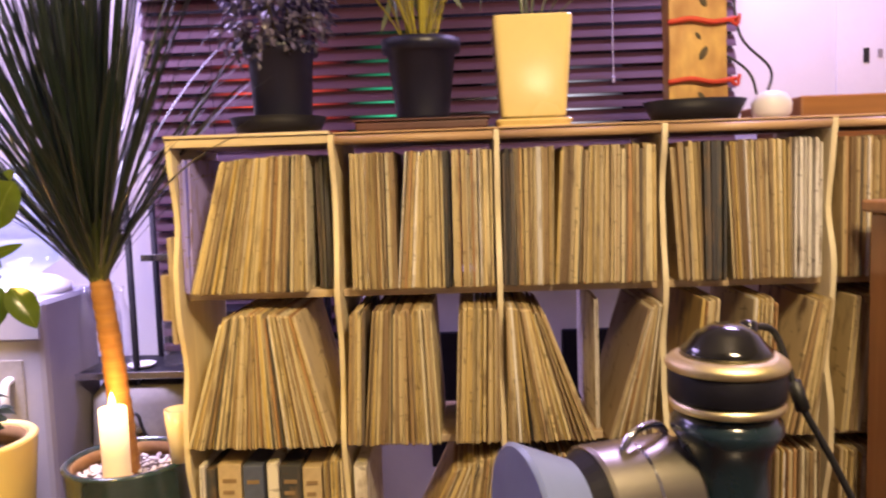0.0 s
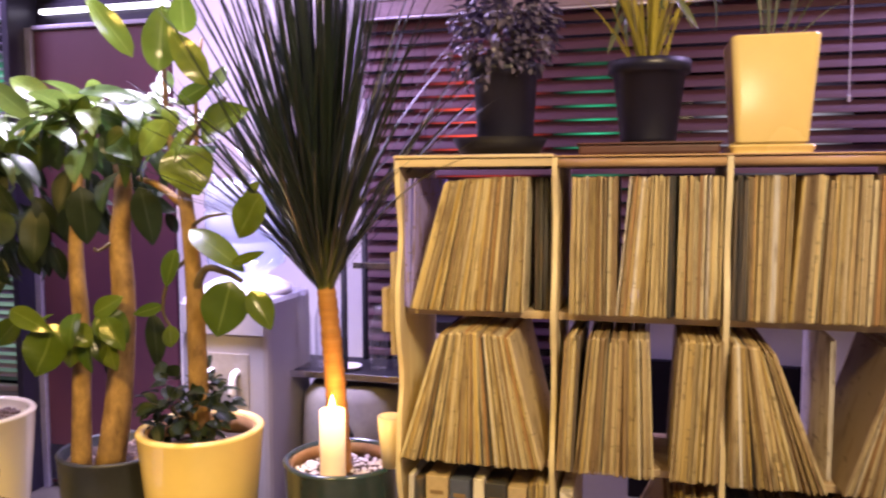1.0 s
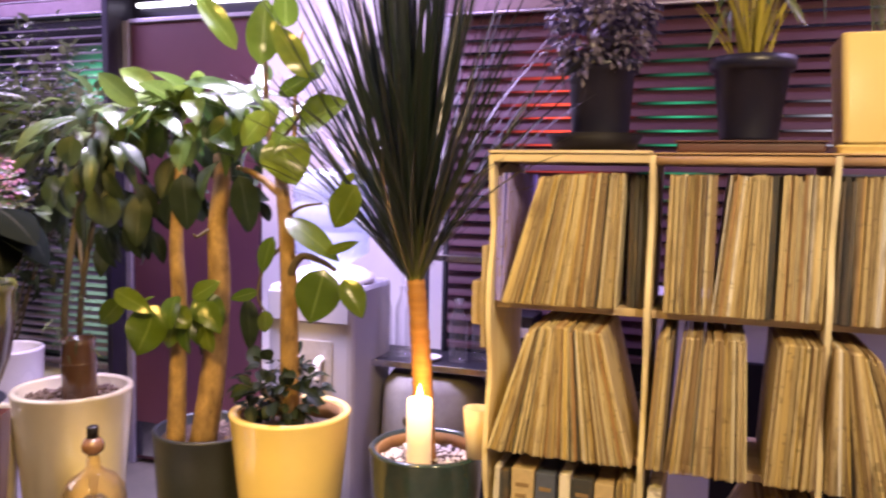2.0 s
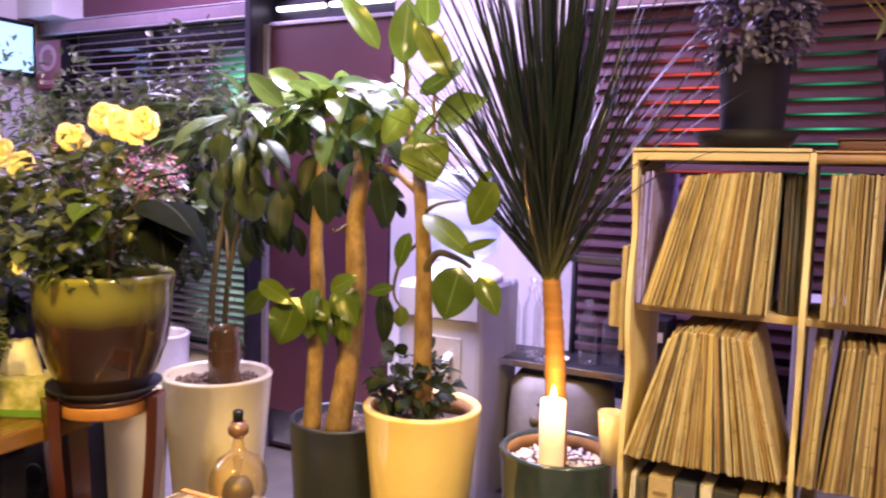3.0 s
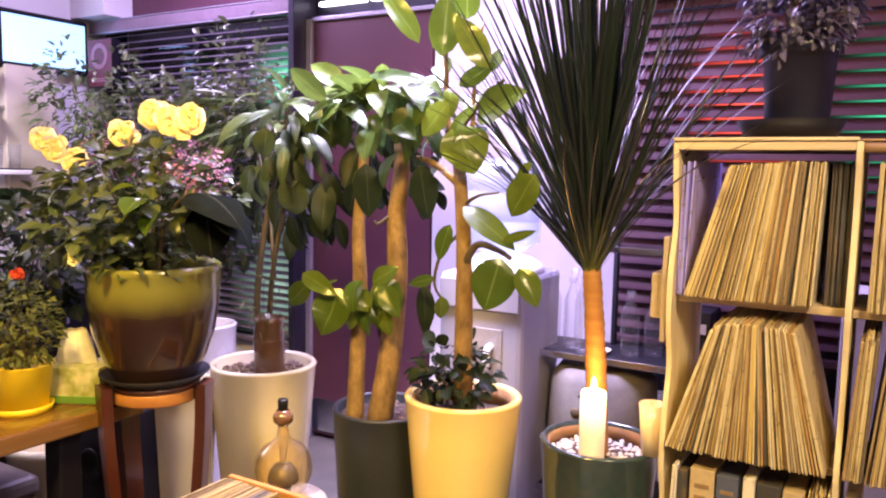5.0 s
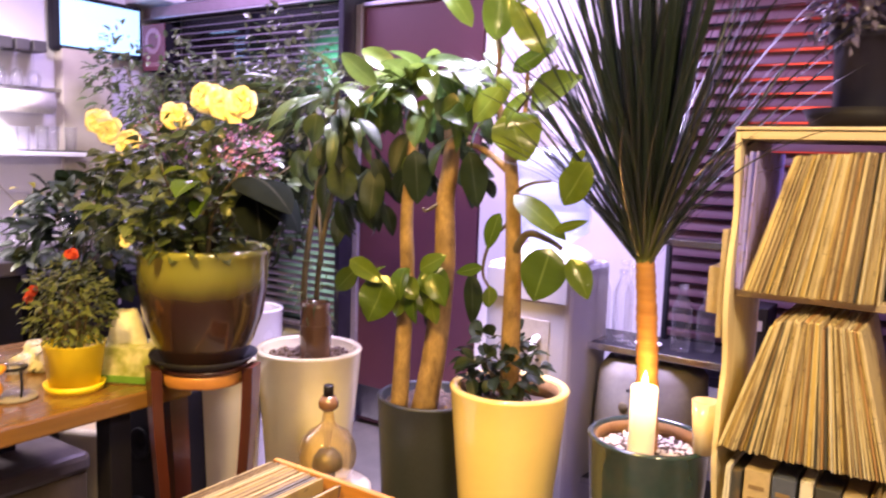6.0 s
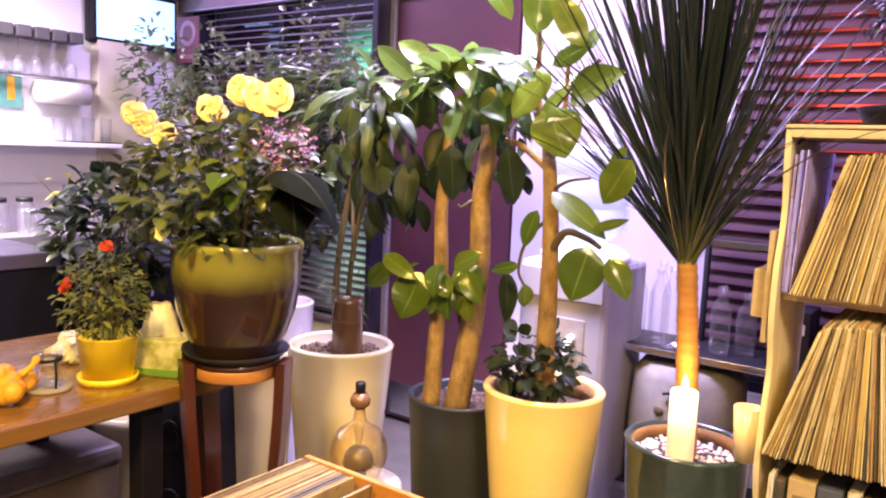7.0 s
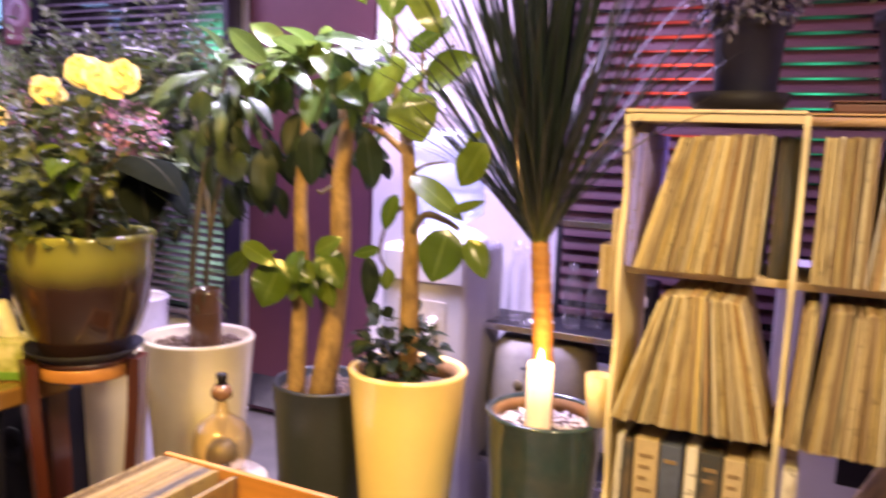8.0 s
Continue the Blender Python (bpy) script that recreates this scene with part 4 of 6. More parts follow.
part("top", block(-0.68, -0.12, 0.9705, 0.63, 0.10, 0.99, 0.004), WHITEPLASTIC, low)
for x in (-0.45, -0.02, 0.4):
    part("dark_bag", block(x, -0.135, 0.35, x + 0.16, -0.1205, 0.80, 0.006), BLACKPLASTIC, low)
sheet = thing("wall_board", "white board with small dark bars on the wall", "wall board", (1.62, 2.795, 1.62))
part("panel", block(-0.26, -0.008, -0.1, 0.4, 0.0, 0.6, 0.002), WHITEPLASTIC, sheet)
for i in range(7):
    part("bar", block(-0.12 + i * 0.032, -0.011, 0.045, -0.104 + i * 0.032, -0.0085, 0.075, 0), GREYPLASTIC, sheet)
part("bar", block(-0.17, -0.011, 0.03, -0.15, -0.0085, 0.08, 0), CABLE, sheet)

# ---- metal rack and things on it, behind the palm ----
rack = thing("metal_rack", "dark metal rack with glass bottles beside the shelf", "rack", (0, 0, 0))
for z in (0.70, 0.22, 1.06):
    deep = 2.36 if z < 1 else 2.5
    part("rack_shelf", block(-1.27 if z < 1 else -1.03, deep, z, -0.42, 2.62, z + 0.012, 0.003), BLACKPLASTIC if z < 1 else CHROME, rack)
    part("rack_edge", block(-1.275 if z < 1 else -1.035, deep - 0.008, z - 0.006, -0.42, deep - 0.0005, z + 0.016, 0.002), CHROME, rack, "chrome edge")
for x in (-1.03, -0.44):
    for y in (2.40, 2.60):
        part("pole", tube([(x, y, 0), (x, y, 1.32)], 0.011, 10), BLACKPLASTIC, rack, smooth=True)


def bottle(at, r, h, material, label, neck=0.35):
    base = thing("glass_bottle", label, "bottle", at, "bottles on the rack")
    rows = [(0, 0.004), (r * 0.9, 0), (r, 0.006), (r, h * (1 - neck)), (r * 0.75, h * (1 - neck * 0.75)), (r * 0.42, h * (1 - neck * 0.45)), (r * 0.4, h - 0.012), (r * 0.5, h - 0.012), (r * 0.5, h), (r * 0.34, h), (r * 0.34, h - 0.02)]
    part("bottle", lathe(rows, 28), material, base, smooth=True)
    return base


for x, y, h in ((-1.20, 2.43, 0.27), (-1.13, 2.46, 0.28), (-1.08, 2.42, 0.27), (-1.16, 2.52, 0.24), (-0.93, 2.46, 0.22), (-0.86, 2.5, 0.2)):
    bottle((x, y, 0.7125), 0.031, h, CLEAR, "clear glass bottle on the metal rack")
small = thing("white_saucer", "small white saucer on the metal rack", "saucer", (-1.03, 2.44, 0.7125))
part("dish", lathe([(0, 0), (0.03, 0), (0.045, 0.012), (0.042, 0.013), (0.028, 0.005), (0, 0.005)], 28), WHITEPLASTIC, small, smooth=True)
drum = thing("painted_drum", "grey-white round box with dark painted marks", "box", (-1.02, 2.48, 0.2325))
part("body", lathe([(0, 0), (0.17, 0), (0.185, 0.02), (0.19, 0.22), (0.18, 0.39), (0.15, 0.43), (0, 0.435)], 40), surface("painted_grey_cloth", (0.20, 0.18, 0.17), (0.13, 0.115, 0.12), 0.7, scale=8), drum, smooth=True)
for a, z, s in ((-100, 0.30, 0.018), (-80, 0.31, 0.014), (-60, 0.26, 0.016), (-110, 0.22, 0.012), (-75, 0.20, 0.02), (-50, 0.16, 0.014), (-92, 0.14, 0.013), (-66, 0.10, 0.015)):
    d = Vector((math.cos(radians(a)), math.sin(radians(a)), 0))
    part("dark_mark", lathe([(0, 0), (s, 0), (s * 0.7, 0.004), (0, 0.005)], 14), TWIG, drum, smooth=True).matrix_basis = along(d * 0.187 + Vector((0, 0, z)), (0, 0, 1), d) @ pose(0, 0, 0)
part("hook", tube(bend([(-0.02, -0.19, 0.36), (0.03, -0.196, 0.37), (0.045, -0.197, 0.33), (0.06, -0.196, 0.29)], 5), 0.005, 8), CABLE, drum, "black curled hook", True)
for x, w, h in ((-0.72, 0.12, 0.18), (-0.56, 0.1, 0.16)):
    bx = thing("dark_box", "dark cardboard box on the metal rack", "box", (x, 2.5, 0.7125), "boxes on the rack")
    part("box", block(-w / 2, -0.07, 0, w / 2, 0.07, h, 0.004), BLACKPLASTIC, bx)
    part("label_strip", block(-w / 2 + 0.015, -0.073, h * 0.6, w / 2 - 0.015, -0.0705, h * 0.78, 0), LILACGLAZE, bx)

# water dispenser
disp = thing("water_dispenser", "white water dispenser with grey recess and blue jug", "water dispenser", (-1.37, 2.36, 0))
bm_ = block(-0.16, -0.16, 0.0, 0.16, 0.17, 0.98, 0.02)
part("body", bm_, DISPENSER, disp, smooth=False)
recess = part("recess", block(-0.09, -0.166, 0.52, 0.09, -0.1605, 0.80, 0.002), GREYPLASTIC, disp, "grey tap recess")
part("drip_tray", block(-0.09, -0.2, 0.50, 0.09, -0.1665, 0.525, 0.004), GREYPLASTIC, recess)
for x in (-0.04, 0.05):
    part("tap", tube(bend([(x, -0.167, 0.74), (x, -0.19, 0.735), (x, -0.2, 0.70), (x, -0.2, 0.67)], 4), 0.012, 10), WHITEPLASTIC, recess, smooth=True)
part("top_panel", block(-0.15, -0.172, 0.86, 0.15, -0.1605, 0.96, 0.004), DISPENSER, disp)
part("collar", lathe([(0.15, 0), (0.152, 0.02), (0.11, 0.045), (0.09, 0.05), (0.0, 0.05), (0, 0)], 40, at=(0, 0, 0.9805)), WHITEPLASTIC, disp, smooth=True)
jug = part("jug", lathe([(0, 0.0), (0.05, 0.0), (0.13, 0.05), (0.135, 0.12), (0.128, 0.13), (0.135, 0.14), (0.135, 0.22), (0.128, 0.23), (0.135, 0.24), (0.13, 0.31), (0.10, 0.335), (0, 0.34)], 44, at=(0, 0, 1.031)), JUG, disp, "blue water jug", True)

# leaves of the three large plants: foot x, z, tip x, z, width
RUBBER_LEAVES = [(-1.30, 1.66, -1.40, 1.82, 0.057), (-1.23, 1.62, -1.21, 1.80, 0.080), (-1.08, 1.58, -1.15, 1.72, 0.063), (-1.14, 1.46, -1.00, 1.54, 0.095), (-1.16, 1.54, -1.06, 1.59, 0.040), (-1.18, 1.44, -1.11, 1.32, 0.119), (-1.19, 1.50, -1.28, 1.41, 0.061), (-0.94, 1.32, -1.01, 1.21, 0.077), (-1.17, 1.23, -1.00, 1.14, 0.066), (-1.06, 1.10, -1.08, 0.96, 0.106), (-1.00, 1.08, -0.93, 0.99, 0.060), (-1.21, 1.18, -1.24, 1.08, 0.045), (-1.21, 0.99, -1.22, 0.92, 0.038), (-1.26, 1.03, -1.32, 1.01, 0.031), (-1.03, 1.15, -0.94, 1.18, 0.023), (-0.99, 1.35, -1.04, 1.30, 0.023), (-1.18, 1.72, -1.15, 1.81, 0.061)]
RUBBER_SHINY = [(-1.12, 1.49, -1.22, 1.40, 0.047), (-1.21, 1.44, -1.35, 1.39, 0.040), (-1.22, 1.54, -1.17, 1.48, 0.039), (-1.26, 1.51, -1.31, 1.44, 0.037)]
CORN_LEAVES = [(-1.62, 1.52, -1.77, 1.63, 0.056), (-1.46, 1.58, -1.26, 1.59, 0.038), (-1.63, 1.50, -1.63, 1.38, 0.106), (-1.49, 1.48, -1.50, 1.36, 0.078), (-1.41, 1.56, -1.35, 1.48, 0.065), (-1.53, 1.33, -1.53, 1.23, 0.049), (-1.46, 1.58, -1.49, 1.48, 0.059), (-1.40, 1.49, -1.38, 1.40, 0.080), (-1.71, 1.49, -1.67, 1.42, 0.054), (-1.34, 1.49, -1.40, 1.44, 0.049)]
CORN_SHINY = [(-1.46, 1.58, -1.58, 1.50, 0.072), (-1.35, 1.38, -1.50, 1.32, 0.070), (-1.52, 1.49, -1.40, 1.47, 0.046), (-1.39, 1.55, -1.26, 1.52, 0.052), (-1.47, 1.54, -1.59, 1.49, 0.055), (-1.56, 1.51, -1.62, 1.49, 0.052), (-1.45, 1.59, -1.31, 1.57, 0.046), (-1.31, 1.57, -1.24, 1.54, 0.044), (-1.73, 1.48, -1.65, 1.46, 0.040)]
CORN_SHADED = [(-1.50, 1.34, -1.47, 1.18, 0.079), (-1.31, 1.34, -1.29, 1.18, 0.069), (-1.58, 1.39, -1.60, 1.27, 0.068), (-1.45, 1.44, -1.42, 1.34, 0.058), (-1.33, 1.00, -1.29, 0.85, 0.051), (-1.31, 0.87, -1.27, 0.82, 0.038), (-1.47, 0.92, -1.44, 0.78, 0.060), (-1.55, 1.29, -1.58, 1.19, 0.060)]
CORN_LOW = [(-1.65, 0.99, -1.73, 0.91, 0.057), (-1.54, 0.98, -1.57, 0.85, 0.104), (-1.46, 1.00, -1.37, 0.93, 0.084), (-1.65, 1.02, -1.52, 0.98, 0.050), (-1.46, 1.00, -1.39, 1.05, 0.051), (-1.48, 0.98, -1.42, 0.93, 0.056)]
HANGING_LEAVES = [(-1.83, 1.44, -1.84, 1.35, 0.064), (-1.74, 1.30, -1.77, 1.15, 0.088), (-1.94, 1.33, -1.93, 1.19, 0.074), (-1.77, 1.53, -1.96, 1.46, 0.038), (-1.89, 1.46, -1.96, 1.40, 0.044), (-1.70, 1.43, -1.76, 1.35, 0.050), (-1.87, 1.33, -1.90, 1.23, 0.065), (-1.81, 1.35, -1.85, 1.28, 0.055)]
HANGING_SHINY = [(-1.65, 1.47, -1.88, 1.42, 0.049), (-1.68, 1.50, -1.79, 1.45, 0.049), (-1.75, 1.56, -1.84, 1.54, 0.042), (-1.78, 1.41, -1.72, 1.33, 0.040)]
HANGING_SHADED = [(-1.74, 1.28, -1.69, 1.11, 0.077), (-1.68, 1.28, -1.66, 1.13, 0.069), (-1.90, 1.21, -1.88, 1.07, 0.063), (-2.01, 1.26, -2.03, 1.13, 0.069), (-1.76, 1.39, -1.73, 1.27, 0.060), (-1.84, 1.14, -1.82, 1.03, 0.047)]

# ---- tall planters and their plants ----


def placed_leaves(parent, rows, y, material, seed, swing=0.05, droop=(0.15, 0.5), fold=0.28, face=(0.45, -0.85, 0.45), loose=0.4):
    """Large leaves, each from its foot to its tip (x, z, x, z, width), faces turned to the room."""
    r = random.Random(seed)
    at = parent.matrix_basis.translation
    for x0, z0, x1, z1, w in rows:
        a = Vector((x0, y + r.uniform(-swing, swing), z0))
        d = Vector((x1 - x0, r.uniform(-0.06, 0.03), z1 - z0))
        long = d.length
        me = leaf_mesh("leaf", long * 1.05, w * 1.12, material, droop=r.uniform(*droop), fold=r.uniform(0.1, fold), rows=9, wave=r.uniform(0, 0.12))
        turned = Vector((face[0] + r.uniform(-loose, loose), face[1], face[2] + r.uniform(-loose, loose)))
        put_leaf(me, parent, along(a - at, d, turned))


def filler_leaves(parent, centre, spread, count, length, width, material, seed, heart=None, down=0.2, bends=(0.25, 0.6, 0.9), lean=1.0):
    """Further large leaves that spring outwards from the middle of a crown."""
    r = random.Random(seed)
    meshes = [leaf_mesh("leaf", 1.0, width / length, material, droop=dr, fold=0.3, rows=8, wave=0.06) for dr in bends]
    heart = Vector(heart if heart is not None else centre)
    for _ in range(count):
        p = Vector(centre) + Vector([r.uniform(-1, 1) * s for s in spread])
        d = (p - heart) + Vector((r.uniform(-0.05, 0.05), r.uniform(-0.05, 0.05), r.uniform(-0.05, 0.04) - down * 0.1))
        s = length * r.uniform(0.7, 1.15)
        put_leaf(r.choice(meshes), parent, along(p, d, (r.uniform(-0.5, 0.5), (-0.5 + r.uniform(-0.5, 0.5)) * lean, 0.9)), (s, s, s))


def branch(parent, points, radius, material=TWIG, name="branch"):
    return part(name, tube(bend(points, 5), [radius * (1 - 0.5 * k / (5 * (len(points) - 1))) for k in range(5 * (len(points) - 1) + 1)], 8), material, parent, smooth=True)


# rubber plant in the yellow planter
AT = Vector((-1.19, 1.775, 0))
yellow = pot("tall_planter", "tall glossy yellow planter holding a rubber plant", AT, 0.164, 0.703, 0.105, YELLOWGLAZE, 0.02, fill_drop=0.06, liner=RAWCLAY)
stones(yellow, (0.06, -0.02, 0.645), 0.09, 40, 0.011, PEBBLE, 3)
rubber = thing("rubber_plant", "rubber plant with large glossy yellow-green leaves", "plant", (-1.19, 1.775, 0.66))
branch(rubber, [(0.005, -0.01, 0), (0.008, -0.02, 0.2), (0.008, -0.025, 0.4), (0.002, -0.03, 0.55), (-0.012, -0.03, 0.67), (-0.02, -0.03, 0.715)], 0.030, BARK, "trunk")
branch(rubber, [(-0.018, -0.03, 0.69), (-0.05, -0.03, 0.80), (-0.055, -0.035, 0.92), (-0.065, -0.03, 1.12)], 0.011, BARK)
branch(rubber, [(-0.012, -0.03, 0.68), (0.02, -0.02, 0.78), (0.03, -0.03, 0.90), (0.05, -0.03, 1.05)], 0.008, BARK)
branch(rubber, [(0.0, -0.03, 0.62), (-0.08, -0.04, 0.68), (-0.14, -0.04, 0.70)], 0.012, BARK)
branch(rubber, [(0.01, -0.03, 0.41), (0.06, -0.05, 0.47), (0.12, -0.05, 0.46), (0.16, -0.05, 0.44)], 0.012)
branch(rubber, [(-0.03, -0.03, 0.75), (0.04, -0.04, 0.83), (0.12, -0.04, 0.90)], 0.010)
branch(rubber, [(0.0, -0.03, 0.5), (-0.05, -0.05, 0.44), (-0.07, -0.05, 0.35), (-0.03, -0.04, 0.29)], 0.006)
branch(rubber, [(0.0, -0.03, 0.57), (0.06, -0.05, 0.60), (0.12, -0.05, 0.61)], 0.006)
SHINY = dict(droop=(0.5, 0.9), face=(0.42, -0.34, 0.86), loose=0.12)
placed_leaves(rubber, RUBBER_LEAVES, 1.70, RUBBERLEAF, 41)
placed_leaves(rubber, RUBBER_SHINY, 1.68, RUBBERLEAF, 141, **SHINY)
filler_leaves(rubber, (-0.03, 0.05, 0.88), (0.09, 0.05, 0.14), 7, 0.10, 0.055, DRACLEAF, 42, (-0.04, 0, 0.78))
# Undergrowth in the darker leaf copy, shade under the plant painted in.
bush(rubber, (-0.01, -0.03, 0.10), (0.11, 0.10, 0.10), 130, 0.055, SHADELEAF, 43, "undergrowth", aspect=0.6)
twigs(rubber, (0, 0, 0), (0, -0.03, 0.10), (0.09, 0.08, 0.09), 12, 0.003, 44, name="undergrowth_tangle")

# two-stemmed plant in the charcoal planter
char = pot("tall_planter", "tall matt charcoal planter with two stems", (-1.50, 1.83, 0), 0.155, 0.60, 0.125, CHARCOAL, 0.012, fill_drop=0.03)
stones(char, (0, 0, 0.57), 0.125, 90, 0.010, GRAVEL, 5)
drac = thing("corn_plant", "two-stemmed plant with broad shiny green leaves", "plant", (-1.50, 1.80, 0.565))
branch(drac, [(-0.039, -0.065, 0), (-0.034, -0.06, 0.2), (-0.026, -0.06, 0.41), (-0.034, -0.06, 0.58), (-0.022, -0.06, 0.72), (-0.02, -0.05, 0.84)], 0.028, BARK, "trunk")
branch(drac, [(0.03, -0.035, 0), (0.048, -0.01, 0.2), (0.064, 0.0, 0.45), (0.06, 0.0, 0.62), (0.075, 0.0, 0.76), (0.07, 0.0, 0.88)], 0.041, BARK, "trunk")
branch(drac, [(0.045, -0.02, 0.62), (0.02, -0.04, 0.60), (0.015, -0.05, 0.61)], 0.006)
placed_leaves(drac, CORN_LEAVES, 1.72, DRACLEAF, 45, droop=(0.3, 0.7))
placed_leaves(drac, CORN_SHINY, 1.68, DRACLEAF, 145, **SHINY)
placed_leaves(drac, CORN_LEAVES, 1.80, DRACLEAF, 148, 0.06, (0.4, 0.9), face=(0.2, -0.6, 0.7))
# Leaves in the crown's shadow, their shade painted with the darker leaf tone.
placed_leaves(drac, CORN_SHADED, 1.76, SHADELEAF, 146, face=(0.6, -0.7, -0.2))
filler_leaves(drac, (0.02, -0.02, 0.93), (0.14, 0.12, 0.06), 30, 0.14, 0.058, DRACLEAF, 46, (0.02, -0.02, 0.90), 0.2, (0.7, 1.0, 1.35))
filler_leaves(drac, (0.03, -0.02, 0.965), (0.13, 0.10, 0.03), 26, 0.15, 0.06, DRACLEAF, 50, (0.03, 0.0, 0.93), 0.0, (0.8, 1.1, 1.4), 0.3)
placed_leaves(drac, CORN_LOW, 1.675, RUBBERLEAF, 47, droop=(0.2, 0.6))
filler_leaves(drac, (0.0, -0.09, 0.40), (0.09, 0.05, 0.05), 12, 0.11, 0.06, RUBBERLEAF, 147, (0.0, -0.06, 0.43), 0.6, (0.6, 0.9, 1.2))
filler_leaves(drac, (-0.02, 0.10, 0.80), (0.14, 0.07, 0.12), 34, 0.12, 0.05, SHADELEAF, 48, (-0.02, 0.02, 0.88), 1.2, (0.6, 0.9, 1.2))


# ivory planter
ivory = pot("tall_planter", "tall ivory glazed planter with gravel and a jar", (-1.885, 1.71, 0), 0.167, 0.708, 0.115, CREAMGLAZE, 0.02, fill=GRAVEL, fill_drop=0.035)
stones(ivory, (0, 0, 0.68), 0.125, 160, 0.009, GRAVEL, 6)
jar = thing("brown_jar", "brown glazed jar standing in the ivory planter", "jar", (-1.83, 1.68, 0.675))
part("jar", lathe([(0, 0), (0.045, 0), (0.049, 0.01), (0.048, 0.13), (0.044, 0.172), (0.046, 0.188), (0.038, 0.188), (0.036, 0.14), (0, 0.14)], 32), BROWNGLAZE, jar, smooth=True)
part("band", lathe([(0.0485, 0), (0.0505, 0.003), (0.0485, 0.006)], 32, at=(0, 0, 0.115)), BROWNGLAZE, jar, smooth=True)
tallplant = thing("leafy_plant", "tall dark plant with hanging broad leaves", "plant", (-1.885, 1.71, 0.675))
branch(tallplant, [(-0.02, 0, 0), (-0.015, -0.01, 0.25), (0.0, 0.02, 0.5), (0.05, 0.03, 0.7), (0.08, 0.03, 0.85)], 0.012)
branch(tallplant, [(0.0, 0.02, 0), (0.02, 0.02, 0.3), (0.06, 0.04, 0.55), (0.12, 0.04, 0.78)], 0.010)
branch(tallplant, [(0.02, 0.03, 0.3), (-0.02, 0.05, 0.5), (-0.08, 0.06, 0.72)], 0.007)
placed_leaves(tallplant, HANGING_LEAVES, 1.70, TALLLEAF, 51, droop=(0.3, 0.7))
placed_leaves(tallplant, HANGING_SHINY, 1.68, TALLLEAF, 151, **SHINY)
# Shadowed leaves of this plant, darkened by colour.
placed_leaves(tallplant, HANGING_SHADED, 1.76, SHADELEAF, 152, face=(0.6, -0.7, -0.2))
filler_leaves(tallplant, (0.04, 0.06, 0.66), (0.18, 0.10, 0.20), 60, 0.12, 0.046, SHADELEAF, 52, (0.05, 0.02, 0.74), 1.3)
filler_leaves(tallplant, (-0.02, 0.02, 0.79), (0.24, 0.13, 0.085), 80, 0.14, 0.036, TALLLEAF, 54, (0.08, 0.03, 0.80), 0.1, (0.5, 0.8, 1.1), 0.3)
bush(tallplant, (0.04, -0.02, 0.22), (0.09, 0.06, 0.10), 46, 0.07, BUSHLEAF, 53, "grassy_foliage", aspect=0.08, droop=0.8)

# white planter behind
pot("tall_planter", "tall white planter behind the rose stand", (-2.50, 2.02, 0), 0.125, 0.71, 0.10, LILACGLAZE, 0.014)
pot("tall_planter", "ivory planter behind the plant stand", (-2.12, 1.55, 0), 0.135, 0.64, 0.11, CREAMGLAZE, 0.014)

# palm in the teal pot, with its candle
teal = pot("glazed_pot", "dark teal glazed pot with white pebbles", (-0.81, 1.835, 0), 0.154, 0.632, 0.118, TEAL, 0.014, fill_drop=0.045, liner=RAWCLAY)
stones(teal, (0, 0, 0.587), 0.128, 380, 0.0085, PEBBLE, 8)
palm = thing("palm", "slender palm with a fan of narrow dark blades", "plant", (-0.82, 1.85, 0.585))
part("trunk", tube(bend([(0.002, -0.01, 0), (-0.004, -0.02, 0.2), (-0.014, -0.025, 0.36), (-0.026, -0.03, 0.51)], 28), [0.030 - 0.000075 * k + 0.0010 * math.sin(1.3 * k) + 0.0007 * math.sin(0.37 * k) for k in range(85)], 16), PALMBARK, palm, smooth=True)
part("crown_base", lathe([(0.016, -0.03), (0.024, 0), (0.030, 0.05), (0.026, 0.12), (0, 0.2)], 16, at=(-0.026, -0.03, 0.50)), foliage("palm_heart", (0.09, 0.10, 0.025), (0.16, 0.17, 0.04), 0.4, 0.1, vein=False), palm, smooth=True)
r_ = random.Random(61)
blades = [leaf_mesh("blade", 1.0, 0.0135, PALMLEAF, droop=dr, fold=0.3, rows=10, point=0.45) for dr in (0.0, 0.2, 0.42, 0.75)]
for i in range(360):
    a = r_.uniform(0, 2 * math.pi) if i % 4 else r_.uniform(2.3, 4.0)
    f = r_.random() ** 1.1
    side = 0.5 + 0.5 * math.cos(a)
    tilt = (0.02 + 0.70 * f + r_.uniform(-0.05, 0.05)) * (1.0 - 0.16 * side)
    d = Vector((math.cos(a) * math.sin(tilt), math.sin(a) * math.sin(tilt) * 0.9, math.cos(tilt)))
    foot = Vector((-0.026 + 0.014 * math.cos(a), -0.03 + 0.014 * math.sin(a), 0.48 + 0.20 * r_.random() * (1.1 - f)))
    long = r_.uniform(0.62, 0.98) * (1.0 - 0.30 * f * f)
    bent = blades[min(3, int(4 * min(0.99, f * r_.uniform(0.2, 1.1))))]
    put_leaf(bent, palm, along(foot, d, (-math.cos(a) + r_.uniform(-1.0, 1.0), -math.sin(a) + r_.uniform(-1.0, 1.0), 0.4)), (long * r_.uniform(0.55, 1.1), long, long), "blade")
